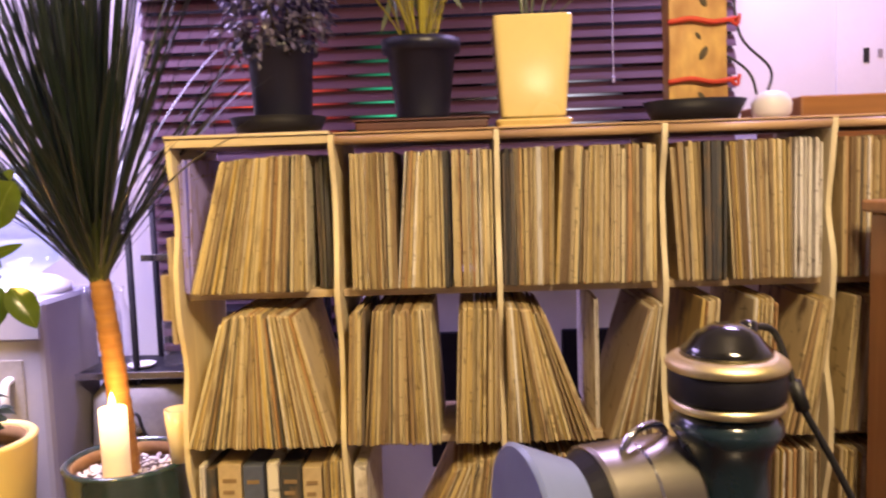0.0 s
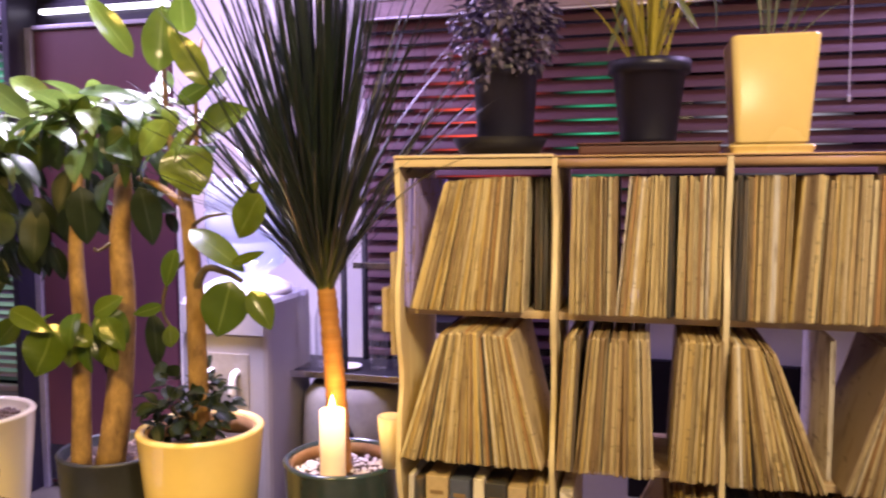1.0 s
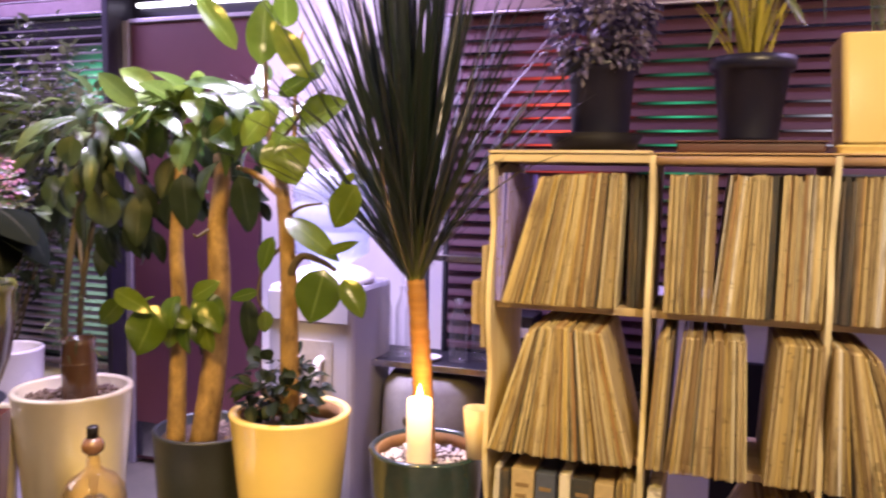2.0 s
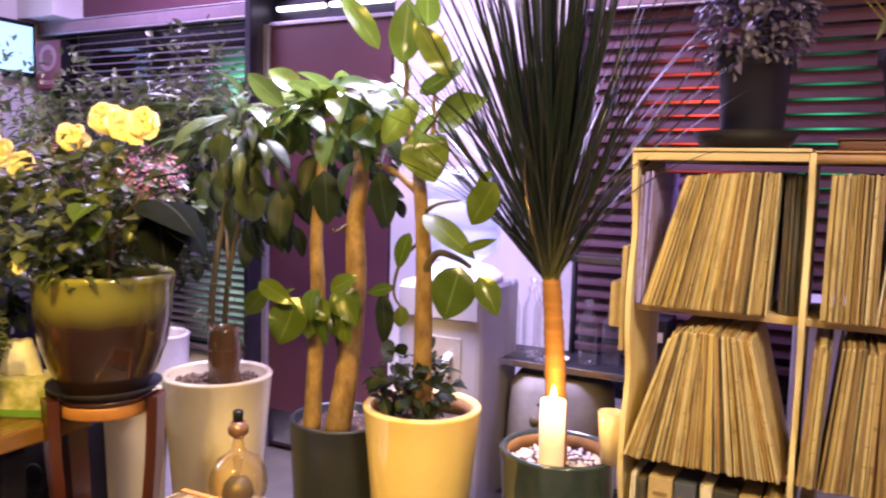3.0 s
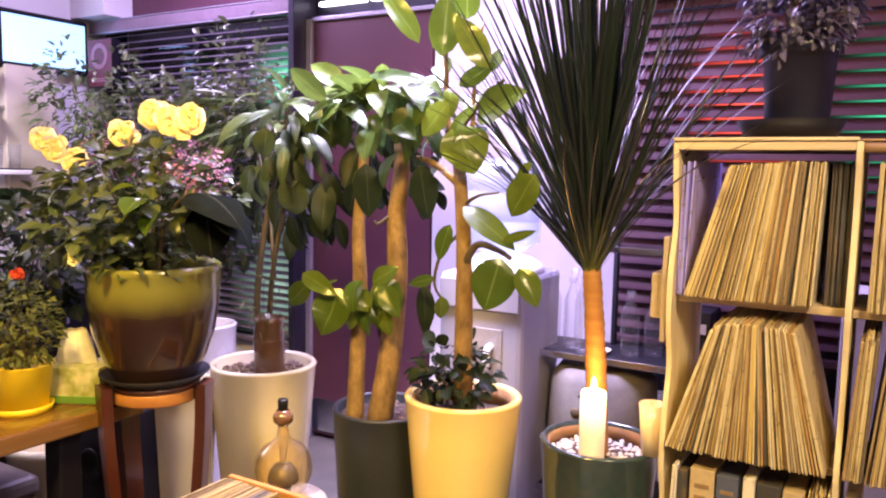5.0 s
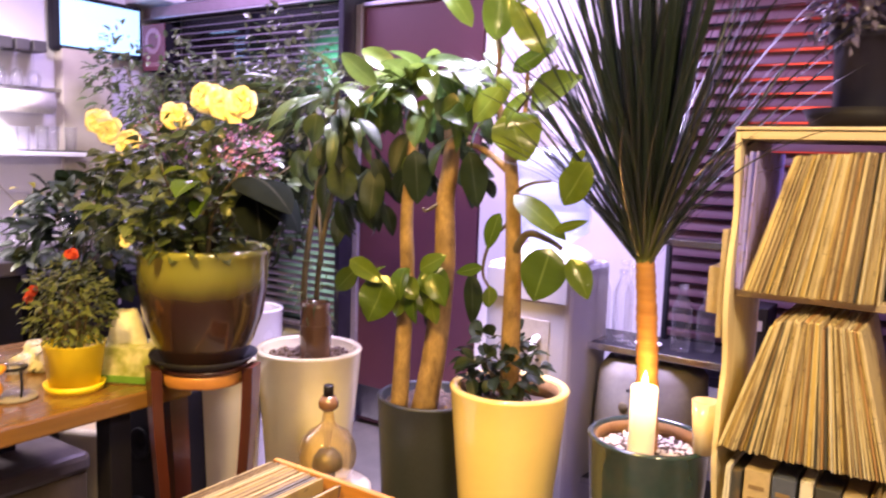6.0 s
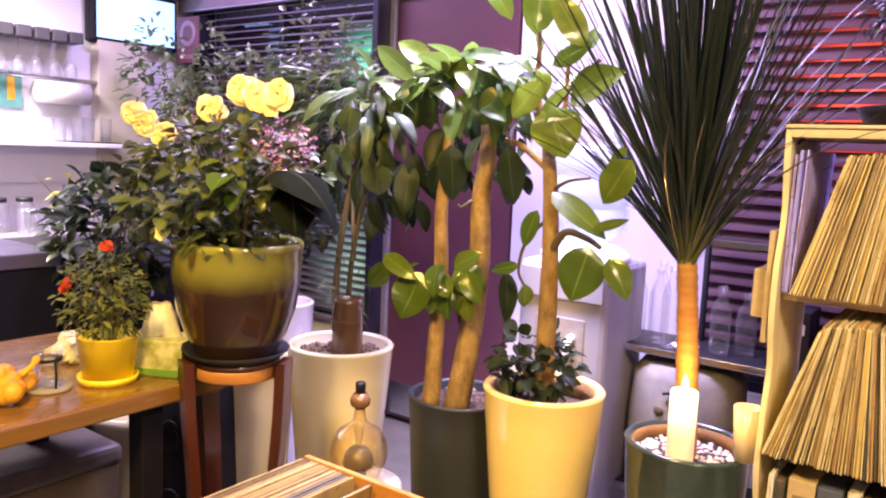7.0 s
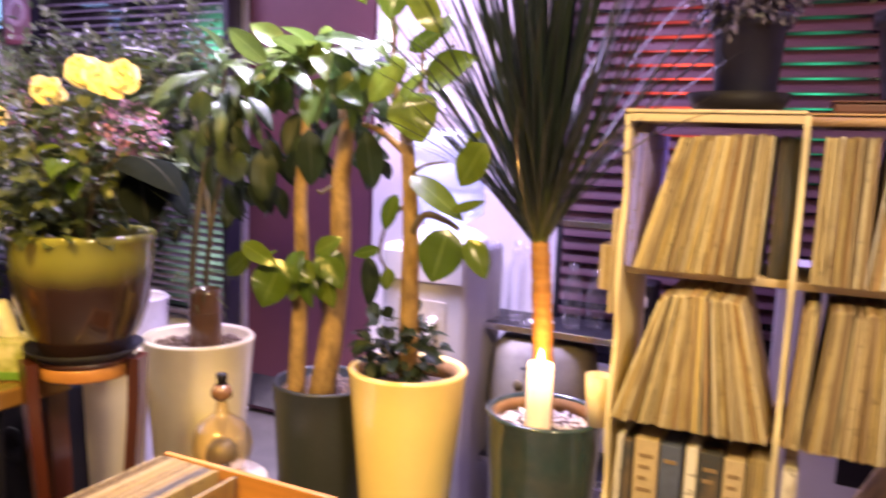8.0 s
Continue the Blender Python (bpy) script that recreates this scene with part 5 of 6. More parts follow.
for a, up in ((3.3, 0.9), (3.7, 1.2), (2.9, 1.1), (3.4, 1.4), (0.2, 1.6), (-0.4, 1.4), (3.0, 0.7)):
    d = Vector((math.cos(a), math.sin(a) * 0.5, up))
    put_leaf(r_.choice(blades), palm, along(Vector((-0.026, -0.03, 0.52)), d, (0, 0, 1)), (0.4, 0.48, 0.48), "blade")
roots = leaf_mesh("blade_root", 1.0, 0.12, PALMROOT, droop=0.1, fold=0.35, rows=6, point=0.5)
for i in range(34):
    a, tilt = 2.4 * i, r_.uniform(0.15, 0.55)
    d = Vector((math.cos(a) * math.sin(tilt), math.sin(a) * math.sin(tilt), math.cos(tilt)))
    put_leaf(roots, palm, along(Vector((-0.026 + 0.018 * math.cos(a), -0.03 + 0.018 * math.sin(a), 0.475 + 0.001 * i)), d, (-math.cos(a), -math.sin(a), 0.3)), (0.14, r_.uniform(0.12, 0.18), 0.15), "blade_root")
candle = thing("candle", "lit ivory pillar candle standing in white pebbles", "candle", (-0.80, 1.745, 0.598))
wax = part("wax", lathe([(0, 0), (0.031, 0), (0.032, 0.004), (0.032, 0.178), (0.030, 0.184), (0.026, 0.182), (0.018, 0.172), (0, 0.170)], 36), WAX, candle, smooth=True)
part("wick", tube([(0, 0, 0.168), (0.001, 0, 0.186)], 0.0012, 6), CABLE, wax)
part("flame", lathe([(0, 0.181), (0.006, 0.188), (0.0075, 0.196), (0.005, 0.21), (0, 0.224)], 16), FLAME, wax, smooth=True)

# ---- bush against the window ----
vine = thing("window_bush", "tall thin-branched plant with many small leaves", "plant", (-3.0, 2.35, 0))
part("pot", lathe([(0, 0), (0.13, 0), (0.17, 0.36), (0.158, 0.36), (0.15, 0.3), (0, 0.3)], 36), CHARCOAL, vine, smooth=True)
twigs(vine, (0, 0, 0.3), (0.05, 0, 1.35), (0.62, 0.18, 0.45), 30, 0.010, 71)
bush(vine, (-0.05, 0, 1.42), (0.70, 0.20, 0.32), 1700, 0.062, BUSHLEAF, 72, aspect=0.42, clear=(-0.70, -0.42, 1.66, 1.96))
bush(vine, (0.42, -0.08, 1.68), (0.28, 0.14, 0.28), 230, 0.055, BUSHLEAF, 73, "high_foliage", aspect=0.42, clear=(-0.70, -0.42, 1.66, 1.96))
bush(vine, (-0.62, -0.05, 1.66), (0.40, 0.14, 0.28), 560, 0.06, BUSHLEAF, 74, "side_foliage", aspect=0.42, clear=(-0.70, -0.42, 1.66, 1.96))
bush(vine, (0.62, -0.12, 1.50), (0.26, 0.14, 0.24), 340, 0.055, BUSHLEAF, 175, "near_foliage", aspect=0.42)
# Low leaves darkened by colour for the shade below the crown.
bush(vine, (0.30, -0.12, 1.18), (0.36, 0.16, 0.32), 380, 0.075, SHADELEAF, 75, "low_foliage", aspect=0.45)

# dark pedestal plant by the counter
stand2 = thing("pedestal_plant", "dark leafy plant in a black pot on a pedestal", "plant", (-3.0, 1.62, 0))
part("pedestal", block(-0.13, -0.13, 0, 0.13, 0.13, 0.55, 0.008), BLACKCABINET, stand2)
part("pot", lathe([(0, 0), (0.10, 0), (0.13, 0.2), (0.118, 0.2), (0.11, 0.16), (0, 0.16)], 32, at=(0, 0, 0.5505)), BLACKPLASTIC, stand2, smooth=True)
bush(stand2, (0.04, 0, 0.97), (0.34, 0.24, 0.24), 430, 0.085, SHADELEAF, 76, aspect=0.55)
bush(stand2, (0.0, -0.12, 0.95), (0.30, 0.12, 0.20), 70, 0.07, ROSELEAF, 79, "front_foliage", aspect=0.5)
twigs(stand2, (0, 0, 0.7), (0, 0, 0.98), (0.32, 0.2, 0.22), 22, 0.005, 77)
bush(stand2, (-0.28, -0.05, 1.10), (0.05, 0.05, 0.09), 16, 0.06, YELLOWSTALK, 78, "dry_foliage", aspect=0.3)

# ---- flowering pot on its wooden stand ----
STAND = Vector((-1.768, 1.205, 0))
stand = thing("plant_stand", "dark red wooden plant stand with orange rail", "plant stand", STAND)
for turn_ in (28, -112, 178):
    a = radians(turn_)
    c, s = math.cos(a), math.sin(a)
    rows = [(r * c, r * s, z) for r, z in ((0.126, 0.781), (0.120, 0.64), (0.104, 0.40), (0.115, 0.18), (0.15, 0.0))]
    line = bend(rows, 5)
    bm_ = bmesh.new()
    last = None
    for i, q in enumerate(line):
        w, th = 0.033 - 0.008 * math.sin(math.pi * i / (len(line) - 1)), 0.013
        ring = [bm_.verts.new(q + Vector((-s * u * w + c * v * th, c * u * w + s * v * th, 0))) for u, v in ((-1, -1), (1, -1), (1, 1), (-1, 1))]
        if last:
            for k in range(4):
                bm_.faces.new((last[k], last[(k + 1) % 4], ring[(k + 1) % 4], ring[k]))
        else:
            bm_.faces.new(ring[::-1])
        last = ring
    bm_.faces.new(last)
    bmesh.ops.recalc_face_normals(bm_, faces=bm_.faces[:])
    part("leg", bm_, REDWOOD, stand)
part("orange_rail", lathe([(0.090, 0.737), (0.104, 0.737), (0.106, 0.741), (0.106, 0.764), (0.104, 0.768), (0.090, 0.768), (0.090, 0.737)], 40), ORANGEWOOD, stand, "orange varnished rail", True)
part("seat", lathe([(0, 0.7685), (0.105, 0.7685), (0.108, 0.771), (0.108, 0.78), (0.105, 0.782), (0, 0.782)], 40), REDWOOD, stand, smooth=True)
part("low_shelf", lathe([(0, 0.20), (0.10, 0.20), (0.105, 0.21), (0.10, 0.22), (0, 0.22)], 32), REDWOOD, stand, smooth=True)
round_tray("plant_saucer", "black saucer on the red wooden stand", STAND + Vector((0, 0, 0.7825)), 0.134, 0.024, BLACKPLASTIC)


def two_tone_glaze():
    m, nodes, links, bsdf = nodes_of("green_to_brown_glaze")
    tc, sep = nodes.new("ShaderNodeTexCoord"), nodes.new("ShaderNodeSeparateXYZ")
    links.new(tc.outputs["Object"], sep.inputs[0])
    wob, raw = noise_of(nodes, links, 8, (1, 1, 0.4), low=0.2, high=0.8)
    push = nodes.new("ShaderNodeMath")
    push.operation = "MULTIPLY_ADD"
    links.new(wob, push.inputs[0])
    push.inputs[1].default_value = 0.03
    links.new(sep.outputs[2], push.inputs[2])
    ramp = nodes.new("ShaderNodeMapRange")
    ramp.interpolation_type = "SMOOTHSTEP"
    links.new(push.outputs[0], ramp.inputs[0])
    ramp.inputs[1].default_value, ramp.inputs[2].default_value = 0.185, 0.27
    links.new(mix_color(nodes, links, ramp.outputs[0], (0.022, 0.010, 0.010), (0.19, 0.185, 0.04)), bsdf.inputs["Base Color"])
    bsdf.inputs["Roughness"].default_value = 0.22
    bsdf.inputs["Coat Weight"].default_value = 0.6
    bump(nodes, links, bsdf, raw, 0.05)
    return m


rosepot = thing("glazed_pot", "glazed pot fading from olive green to brown", "planter", STAND + Vector((0, 0, 0.789)))
rose_body = part("body", lathe([(0, 0), (0.095, 0), (0.102, 0.01), (0.126, 0.06), (0.146, 0.12), (0.157, 0.19), (0.160, 0.27), (0.163, 0.275), (0.163, 0.288), (0.158, 0.292), (0.148, 0.292), (0.145, 0.28), (0.14, 0.25), (0, 0.25)], 56), two_tone_glaze(), rosepot, smooth=True)
part("soil", lathe([(0.139, 0.2505), (0.139, 0.262), (0, 0.268)], 32), SOIL, rose_body)
rose = thing("rose_bush", "bushy rose with large pale yellow blooms", "plant", STAND + Vector((0, 0, 1.05)))
twigs(rose, (0, 0, 0), (0, 0, 0.20), (0.24, 0.17, 0.16), 26, 0.005, 81)
bush(rose, (0.0, -0.02, 0.185), (0.25, 0.20, 0.145), 540, 0.047, ROSELEAF, 82, aspect=0.72)
bush(rose, (0.0, -0.09, 0.065), (0.17, 0.09, 0.06), 150, 0.045, ROSELEAF, 88, "low_foliage", aspect=0.7)
bush(rose, (-0.05, -0.17, 0.13), (0.13, 0.05, 0.09), 46, 0.058, BUSHLEAF, 86, "front_foliage", aspect=0.66)
bush(rose, (0.16, -0.12, 0.20), (0.08, 0.05, 0.04), 12, 0.075, RUBBERLEAF, 87, "bright_foliage", aspect=0.66)
bush(rose, (-0.30, 0.04, 0.13), (0.17, 0.16, 0.18), 330, 0.046, ROSELEAF, 83, "side_foliage", aspect=0.72)
bush(rose, (0.19, -0.04, 0.265), (0.10, 0.06, 0.065), 340, 0.013, PINKBLOOM, 84, "pink_bloom_spray", aspect=0.6)
bush(rose, (-0.12, -0.02, 0.30), (0.12, 0.06, 0.07), 90, 0.020, PINKBLOOM, 85, "pink_bloom_spray", aspect=0.5)


def bloom(parent, at, size, seed, material=PETAL, name="bloom"):
    """An open double bloom: broad ruffled petals round a small heart."""
    r = random.Random(seed)
    bm = bmesh.new()
    for ring, (n, tilt, s) in enumerate(((5, 84, 1.0), (4, 62, 0.82), (4, 34, 0.42))):
        for k in range(n):
            a = 2 * math.pi * (k + 0.5 * ring) / n + r.uniform(-0.2, 0.2)
            t = radians(tilt + r.uniform(-8, 8))
            d = Vector((math.cos(a) * math.sin(t), math.sin(a) * math.sin(t), math.cos(t)))
            leaf_into(bm, along(Vector((0, 0, 0)), d, (-d.x * 0.3, -d.y * 0.3, 1)), size * s * r.uniform(0.8, 1.15), size * s * r.uniform(1.0, 1.45), r.uniform(-0.3, 0.7), r.uniform(-0.1, 0.3), 8, 0.5, r.uniform(0.25, 0.6))
    ob = part(name, bm, material, parent, smooth=True)
    ob.matrix_basis = Matrix.Translation(at) @ look((0, 0, 0), (0.4 + r.uniform(-0.3, 0.3), -1, 0.25 + r.uniform(-0.2, 0.3))) @ pose(0, 0, 0, 180)
    return ob


for i, (x, z, s) in enumerate(((-1.80, 1.40, 0.041), (-1.69, 1.44, 0.043), (-1.645, 1.43, 0.040), (-1.62, 1.415, 0.036), (-1.565, 1.425, 0.044), (-2.13, 1.385, 0.040), (-2.08, 1.36, 0.038), (-1.99, 1.335, 0.038))):
    bloom(rose, Vector((x, 1.15, z)) - rose.matrix_basis.translation, s, 90 + i)
bloom(rose, (-0.02, -0.20, 0.06), 0.020, 99, PETAL, "bud")
drooping = thing("broad_dark_leaf", "broad drooping blackish leaves catching lilac light", "plant", (-1.70, 1.16, 1.055))
branch(drooping, [(0.0, 0.0, 0.0), (0.05, -0.02, 0.12), (0.12, -0.03, 0.19), (0.17, -0.03, 0.205)], 0.006, TWIG, "stem")
for foot, way, size, bow in (((0.155, -0.04, 0.205), (1, -0.05, 0.28), (1.0, 0.78, 0.78), 1.2), ((0.18, -0.03, 0.20), (0.9, 0.3, 0.0), (1.1, 0.7, 0.8), 1.2), ((0.19, -0.02, 0.19), (0.4, -0.3, -0.6), (0.8, 0.55, 0.8), 0.7)):
    put_leaf(leaf_mesh("leaf", 0.24, 0.13, BLACKLEAF, droop=bow, fold=-0.35, rows=10), drooping, along(Vector(foot), way, (0, -0.15, 1)), size)
put_leaf(leaf_mesh("leaf", 0.12, 0.018, BLACKLEAF, droop=0.1, fold=0.3, rows=8), drooping, along(Vector((0.17, -0.05, 0.245)), (1, 0, 0.24), (0, -0.3, 1)))

# ---- wooden table and what stands on it ----
table = thing("wooden_table", "long orange-brown wooden table with thick top", "table", (-2.18, 0.42, 0))
part("tabletop", block(-0.36, -1.2, 0.675, 0.345, 0.80, 0.72, 0.006), wood("table_wood", (0.22, 0.11, 0.030), (0.13, 0.060, 0.016), 0.2, "y", 0.5), table)
for x in (-0.30, 0.27):
    for y in (-1.1, 0.62):
        part("leg", block(x - 0.03, y - 0.03, 0, x + 0.03, y + 0.03, 0.6745, 0.004), BLACKCABINET, table)
part("apron", block(-0.30, -1.1, 0.60, -0.26, 0.62, 0.6745, 0.003), REDWOOD, table)
small_pot = thing("small_pot", "small bright yellow pot with saucer on the table", "planter", (-1.985, 0.985, 0.7205))
part("body", lathe([(0, 0.004), (0.058, 0.004), (0.072, 0.115), (0.075, 0.118), (0.070, 0.118), (0.064, 0.105), (0, 0.100)], 36), BRIGHTYELLOW, small_pot, smooth=True)
part("saucer", lathe([(0, 0), (0.066, 0), (0.072, 0.018), (0.068, 0.018), (0.062, 0.0035), (0, 0.0035)], 36), BRIGHTYELLOW, small_pot, smooth=True)
herb = thing("small_plant", "bushy small-leaved plant with red flowers", "plant", (-1.985, 0.985, 0.8225))
bush(herb, (-0.02, 0, 0.105), (0.118, 0.10, 0.118), 760, 0.026, foliage("herb_leaf", (0.06, 0.085, 0.022), (0.19, 0.21, 0.055), 0.5), 101, aspect=0.34)
twigs(herb, (0, 0, 0), (-0.01, 0, 0.10), (0.09, 0.08, 0.09), 18, 0.003, 102)
for i, p in enumerate(((-0.13, -0.03, 0.13), (0.0, 0.0, 0.235), (-0.11, -0.05, 0.12))):
    bloom(herb, p, 0.017, 110 + i, REDPETAL, "red_flower")
tissue = thing("tissue_box", "green and yellow printed tissue box, tissue pulled out", "tissue box", (-1.965, 1.12, 0.7205), turn=28)
part("carton", block(-0.085, -0.055, 0, 0.085, 0.055, 0.095, 0.003), surface("printed_carton", (0.62, 0.58, 0.38), (0.22, 0.25, 0.05), 0.4, scale=24, fine=60, relief=0.03), tissue)
part("green_band", block(-0.0865, -0.0565, 0.002, 0.0865, 0.0565, 0.022, 0.002), surface("green_print", (0.13, 0.28, 0.04), (0.10, 0.22, 0.03), 0.4), tissue)
bm_ = bmesh.new()
r_ = random.Random(9)
rings = []
for i in range(7):
    t = i / 6
    rings.append([bm_.verts.new(((0.055 * (1 - 0.5 * t) + 0.012 * noise.noise(Vector((k, i, 3)))) * math.cos(2 * math.pi * k / 18), (0.018 + 0.014 * math.sin(3.1 * t)) * math.sin(2 * math.pi * k / 18) * (1 + 0.4 * math.sin(k * 2.1)), 0.0955 + 0.085 * t + 0.012 * noise.noise(Vector((k * 0.7, i, 8))))) for k in range(18)])
for a, b in zip(rings, rings[1:]):
    for k in range(18):
        bm_.faces.new((a[k], a[(k + 1) % 18], b[(k + 1) % 18], b[k]))
part("tissue", bm_, PAPER, tissue, smooth=True)
crumple = thing("crumpled_tissues", "crumpled white tissues lying on the table", "tissues", (-2.20, 1.03, 0.7205))
for x, y, s in ((0, 0, 0.045), (0.05, 0.03, 0.04), (-0.06, 0.01, 0.04), (0.1, 0.05, 0.03), (-0.02, -0.05, 0.03)):
    bm_ = bmesh.new()
    made = bmesh.ops.create_icosphere(bm_, subdivisions=3, radius=s, matrix=Matrix.Translation((x, y, s * 0.6)))
    for v in made["verts"]:
        v.co += Vector((noise.noise(v.co * 60), noise.noise(v.co * 60 + Vector((5, 0, 0))), 0.6 * noise.noise(v.co * 60 + Vector((0, 7, 0))))) * s * 0.55
        v.co.z = max(0.0, v.co.z)
    part("tissue", bm_, PAPER, crumple)
votive = thing("votive_holder", "small glass votive with dark cups on a coaster", "candle holder", (-2.02, 0.855, 0.7205))
part("coaster", lathe([(0, 0), (0.05, 0), (0.052, 0.003), (0.05, 0.007), (0, 0.007)], 32), GREYPLASTIC, votive, smooth=True)
part("glass", lathe([(0, 0.0075), (0.025, 0.0075), (0.03, 0.02), (0.024, 0.045), (0.03, 0.07), (0.027, 0.07), (0.021, 0.045), (0.026, 0.02), (0, 0.012)], 28), CLEAR, votive, smooth=True)
part("dark_ring", lathe([(0.026, 0.0705), (0.031, 0.0705), (0.032, 0.078), (0.027, 0.078), (0.026, 0.0705)], 24), BLACKPLASTIC, votive, smooth=True)
for k in range(3):
    c, s = math.cos(2.1 * k), math.sin(2.1 * k)
    part("wire_leg", tube(bend([(0.031 * c, 0.031 * s, 0.074), (0.036 * c, 0.036 * s, 0.045), (0.033 * c, 0.033 * s, 0.008)], 3), 0.0028, 6), BLACKPLASTIC, votive, smooth=True)
part("bowl", lathe([(0.012, 0.0785), (0.030, 0.080), (0.038, 0.098), (0.036, 0.098), (0.028, 0.083), (0, 0.081)], 24), CLEAR, votive, smooth=True)
part("tealight", lathe([(0, 0.045), (0.016, 0.045), (0.016, 0.06), (0, 0.058)], 18), BRASS, votive)
bag = thing("orange_bag", "glossy orange net bag of sweets on the table", "bag", (-2.02, 0.73, 0.7205))
bm_ = bmesh.new()
bm_.free()
for k in range(26):
    a, d = r_.uniform(0, 6.28), 0.075 * math.sqrt(r_.random())
    s = r_.uniform(0.018, 0.028)
    bm_ = bmesh.new()
    bmesh.ops.create_icosphere(bm_, subdivisions=2, radius=s, matrix=Matrix.Translation((d * math.cos(a), d * math.sin(a), s + r_.uniform(0, 0.055) * (1 - d / 0.09))))
    part("sweet", bm_, ORANGEBAG, bag, smooth=True)
part("knot", tube(bend([(0.02, 0.05, 0.05), (0.03, 0.075, 0.075), (0.02, 0.09, 0.085)], 4), [0.009, 0.008, 0.007, 0.006, 0.006, 0.008, 0.009, 0.010, 0.010], 8), ORANGEBAG, bag, smooth=True)

ottoman = thing("ottoman", "dark brown leatherette bench seat under the table", "bench", (-2.46, 0.35, 0))
part("seat", block(-0.26, -0.9, 0.36, 0.19, 0.85, 0.42, 0.018), LEATHER, ottoman)
part("base", block(-0.25, -0.89, 0.0, 0.18, 0.84, 0.3595, 0.006), surface("brown_seat_base", (0.12, 0.085, 0.05), (0.085, 0.06, 0.035), 0.5, scale=5), ottoman)
bucket = thing("white_bucket", "white plastic bucket standing under the table", "bucket", (-2.48, 1.38, 0))
part("body", lathe([(0, 0), (0.12, 0), (0.145, 0.40), (0.152, 0.41), (0.152, 0.44), (0.143, 0.44), (0.135, 0.39), (0.11, 0.01), (0, 0.01)], 40), CREAMGLAZE, bucket, smooth=True)
darkcase = thing("black_speaker", "black loudspeaker on the floor behind the table", "loudspeaker", (-2.18, 1.42, 0))
part("case", block(-0.10, -0.12, 0.0, 0.12, 0.12, 0.60, 0.008), BLACKPLASTIC, darkcase)
for z, s in ((0.20, 0.075), (0.44, 0.05)):
    part("cone", lathe([(0, -0.012), (s * 0.3, -0.006), (s * 0.9, 0.006), (s, 0.004), (s, 0), (0, -0.02)], 28), BLACKPLASTIC, darkcase, smooth=True).matrix_basis = pose(0.01, -0.127, z, 90)

# ---- record crate and globe lamp ----
crate = thing("record_crate", "orange wooden crate half full of records", "crate", (0, 0, 0))
CX0, CX1, CY0, CY1, CZ0, CZ1 = -1.60, -1.10, 0.92, 1.30, 0.215, 0.535
part("side", block(CX0, CY1 - 0.016, CZ0, CX1, CY1, CZ1 + 0.005, 0.003), ORANGEWOOD, crate)
part("side", block(CX0, CY0, CZ0, CX1, CY0 + 0.016, CZ1, 0.003), ORANGEWOOD, crate)
part("end", block(CX0, CY0 + 0.0165, CZ0, CX0 + 0.014, CY1 - 0.0165, CZ1 - 0.02, 0.003), ORANGEWOOD, crate)
part("end", block(CX1 - 0.014, CY0 + 0.0165, CZ0, CX1, CY1 - 0.0165, CZ1 - 0.02, 0.003), ORANGEWOOD, crate)
part("bottom", block(CX0 + 0.0145, CY0 + 0.0165, CZ0, CX1 - 0.0145, CY1 - 0.0165, CZ0 + 0.014, 0.002), ORANGEWOOD, crate)
stool = thing("low_bench", "low dark wooden bench under the record crate", "bench", (-1.38, 1.18, 0))
part("top", block(-0.28, -0.30, 0.17, 0.32, 0.38, 0.2145, 0.005), REDWOOD, stool)
for x in (-0.24, 0.28):
    for y in (-0.26, 0.34):
        part("leg", block(x - 0.02, y - 0.02, 0, x + 0.02, y + 0.02, 0.1695, 0.003), REDWOOD, stool)
CRATECARD = sleeve_material("brown_record_card", [(0.26, 0.18, 0.06), (0.18, 0.12, 0.045), (0.31, 0.225, 0.09), (0.09, 0.06, 0.03), (0.23, 0.155, 0.055), (0.29, 0.20, 0.07), (0.13, 0.085, 0.035), (0.34, 0.265, 0.13)])
CRATE_MESHES = {}
for i in range(4):
    CRATE_MESHES[i] = SLEEVE_MESHES["tan", i][0].copy()
    CRATE_MESHES[i].materials[0] = CRATECARD
x = CX0 + 0.018
while x < -1.395:
    kind_ = "dark" if x > -1.46 and rng.random() < 0.55 else "tan"
    i = rng.choice((0, 1, 1, 2))
    me, th = SLEEVE_MESHES[kind_, i]
    ob = new("vinyl_record", CRATE_MESHES[i] if kind_ == "tan" else me)
    ob.matrix_basis = pose(x + th / 2, CY0 + 0.03 + rng.uniform(-0.006, 0.006), CZ0 + 0.0155, 0, rng.uniform(-0.5, 0.8) + (8 if x > -1.41 else 0), 0)
    tagged(ob, "worn record sleeve standing in the wooden crate", "record", "records in the crate")
    x += th + rng.uniform(0.0005, 0.002)
plinth = thing("side_stool", "small stool with a lilac cloth top", "stool", (-1.545, 1.43, 0))
part("top", lathe([(0, 0.407), (0.11, 0.407), (0.118, 0.417), (0.118, 0.432), (0.11, 0.439), (0, 0.44)], 36), LILACGLAZE, plinth, smooth=True)
part("leg", lathe([(0, 0.2149), (0.09, 0.2149), (0.06, 0.25), (0.05, 0.4065), (0, 0.4065)], 28), REDWOOD, plinth, smooth=True)
globe = thing("globe_lamp", "amber glass globe lamp with dark cap", "lamp", (-1.545, 1.43, 0.4405))
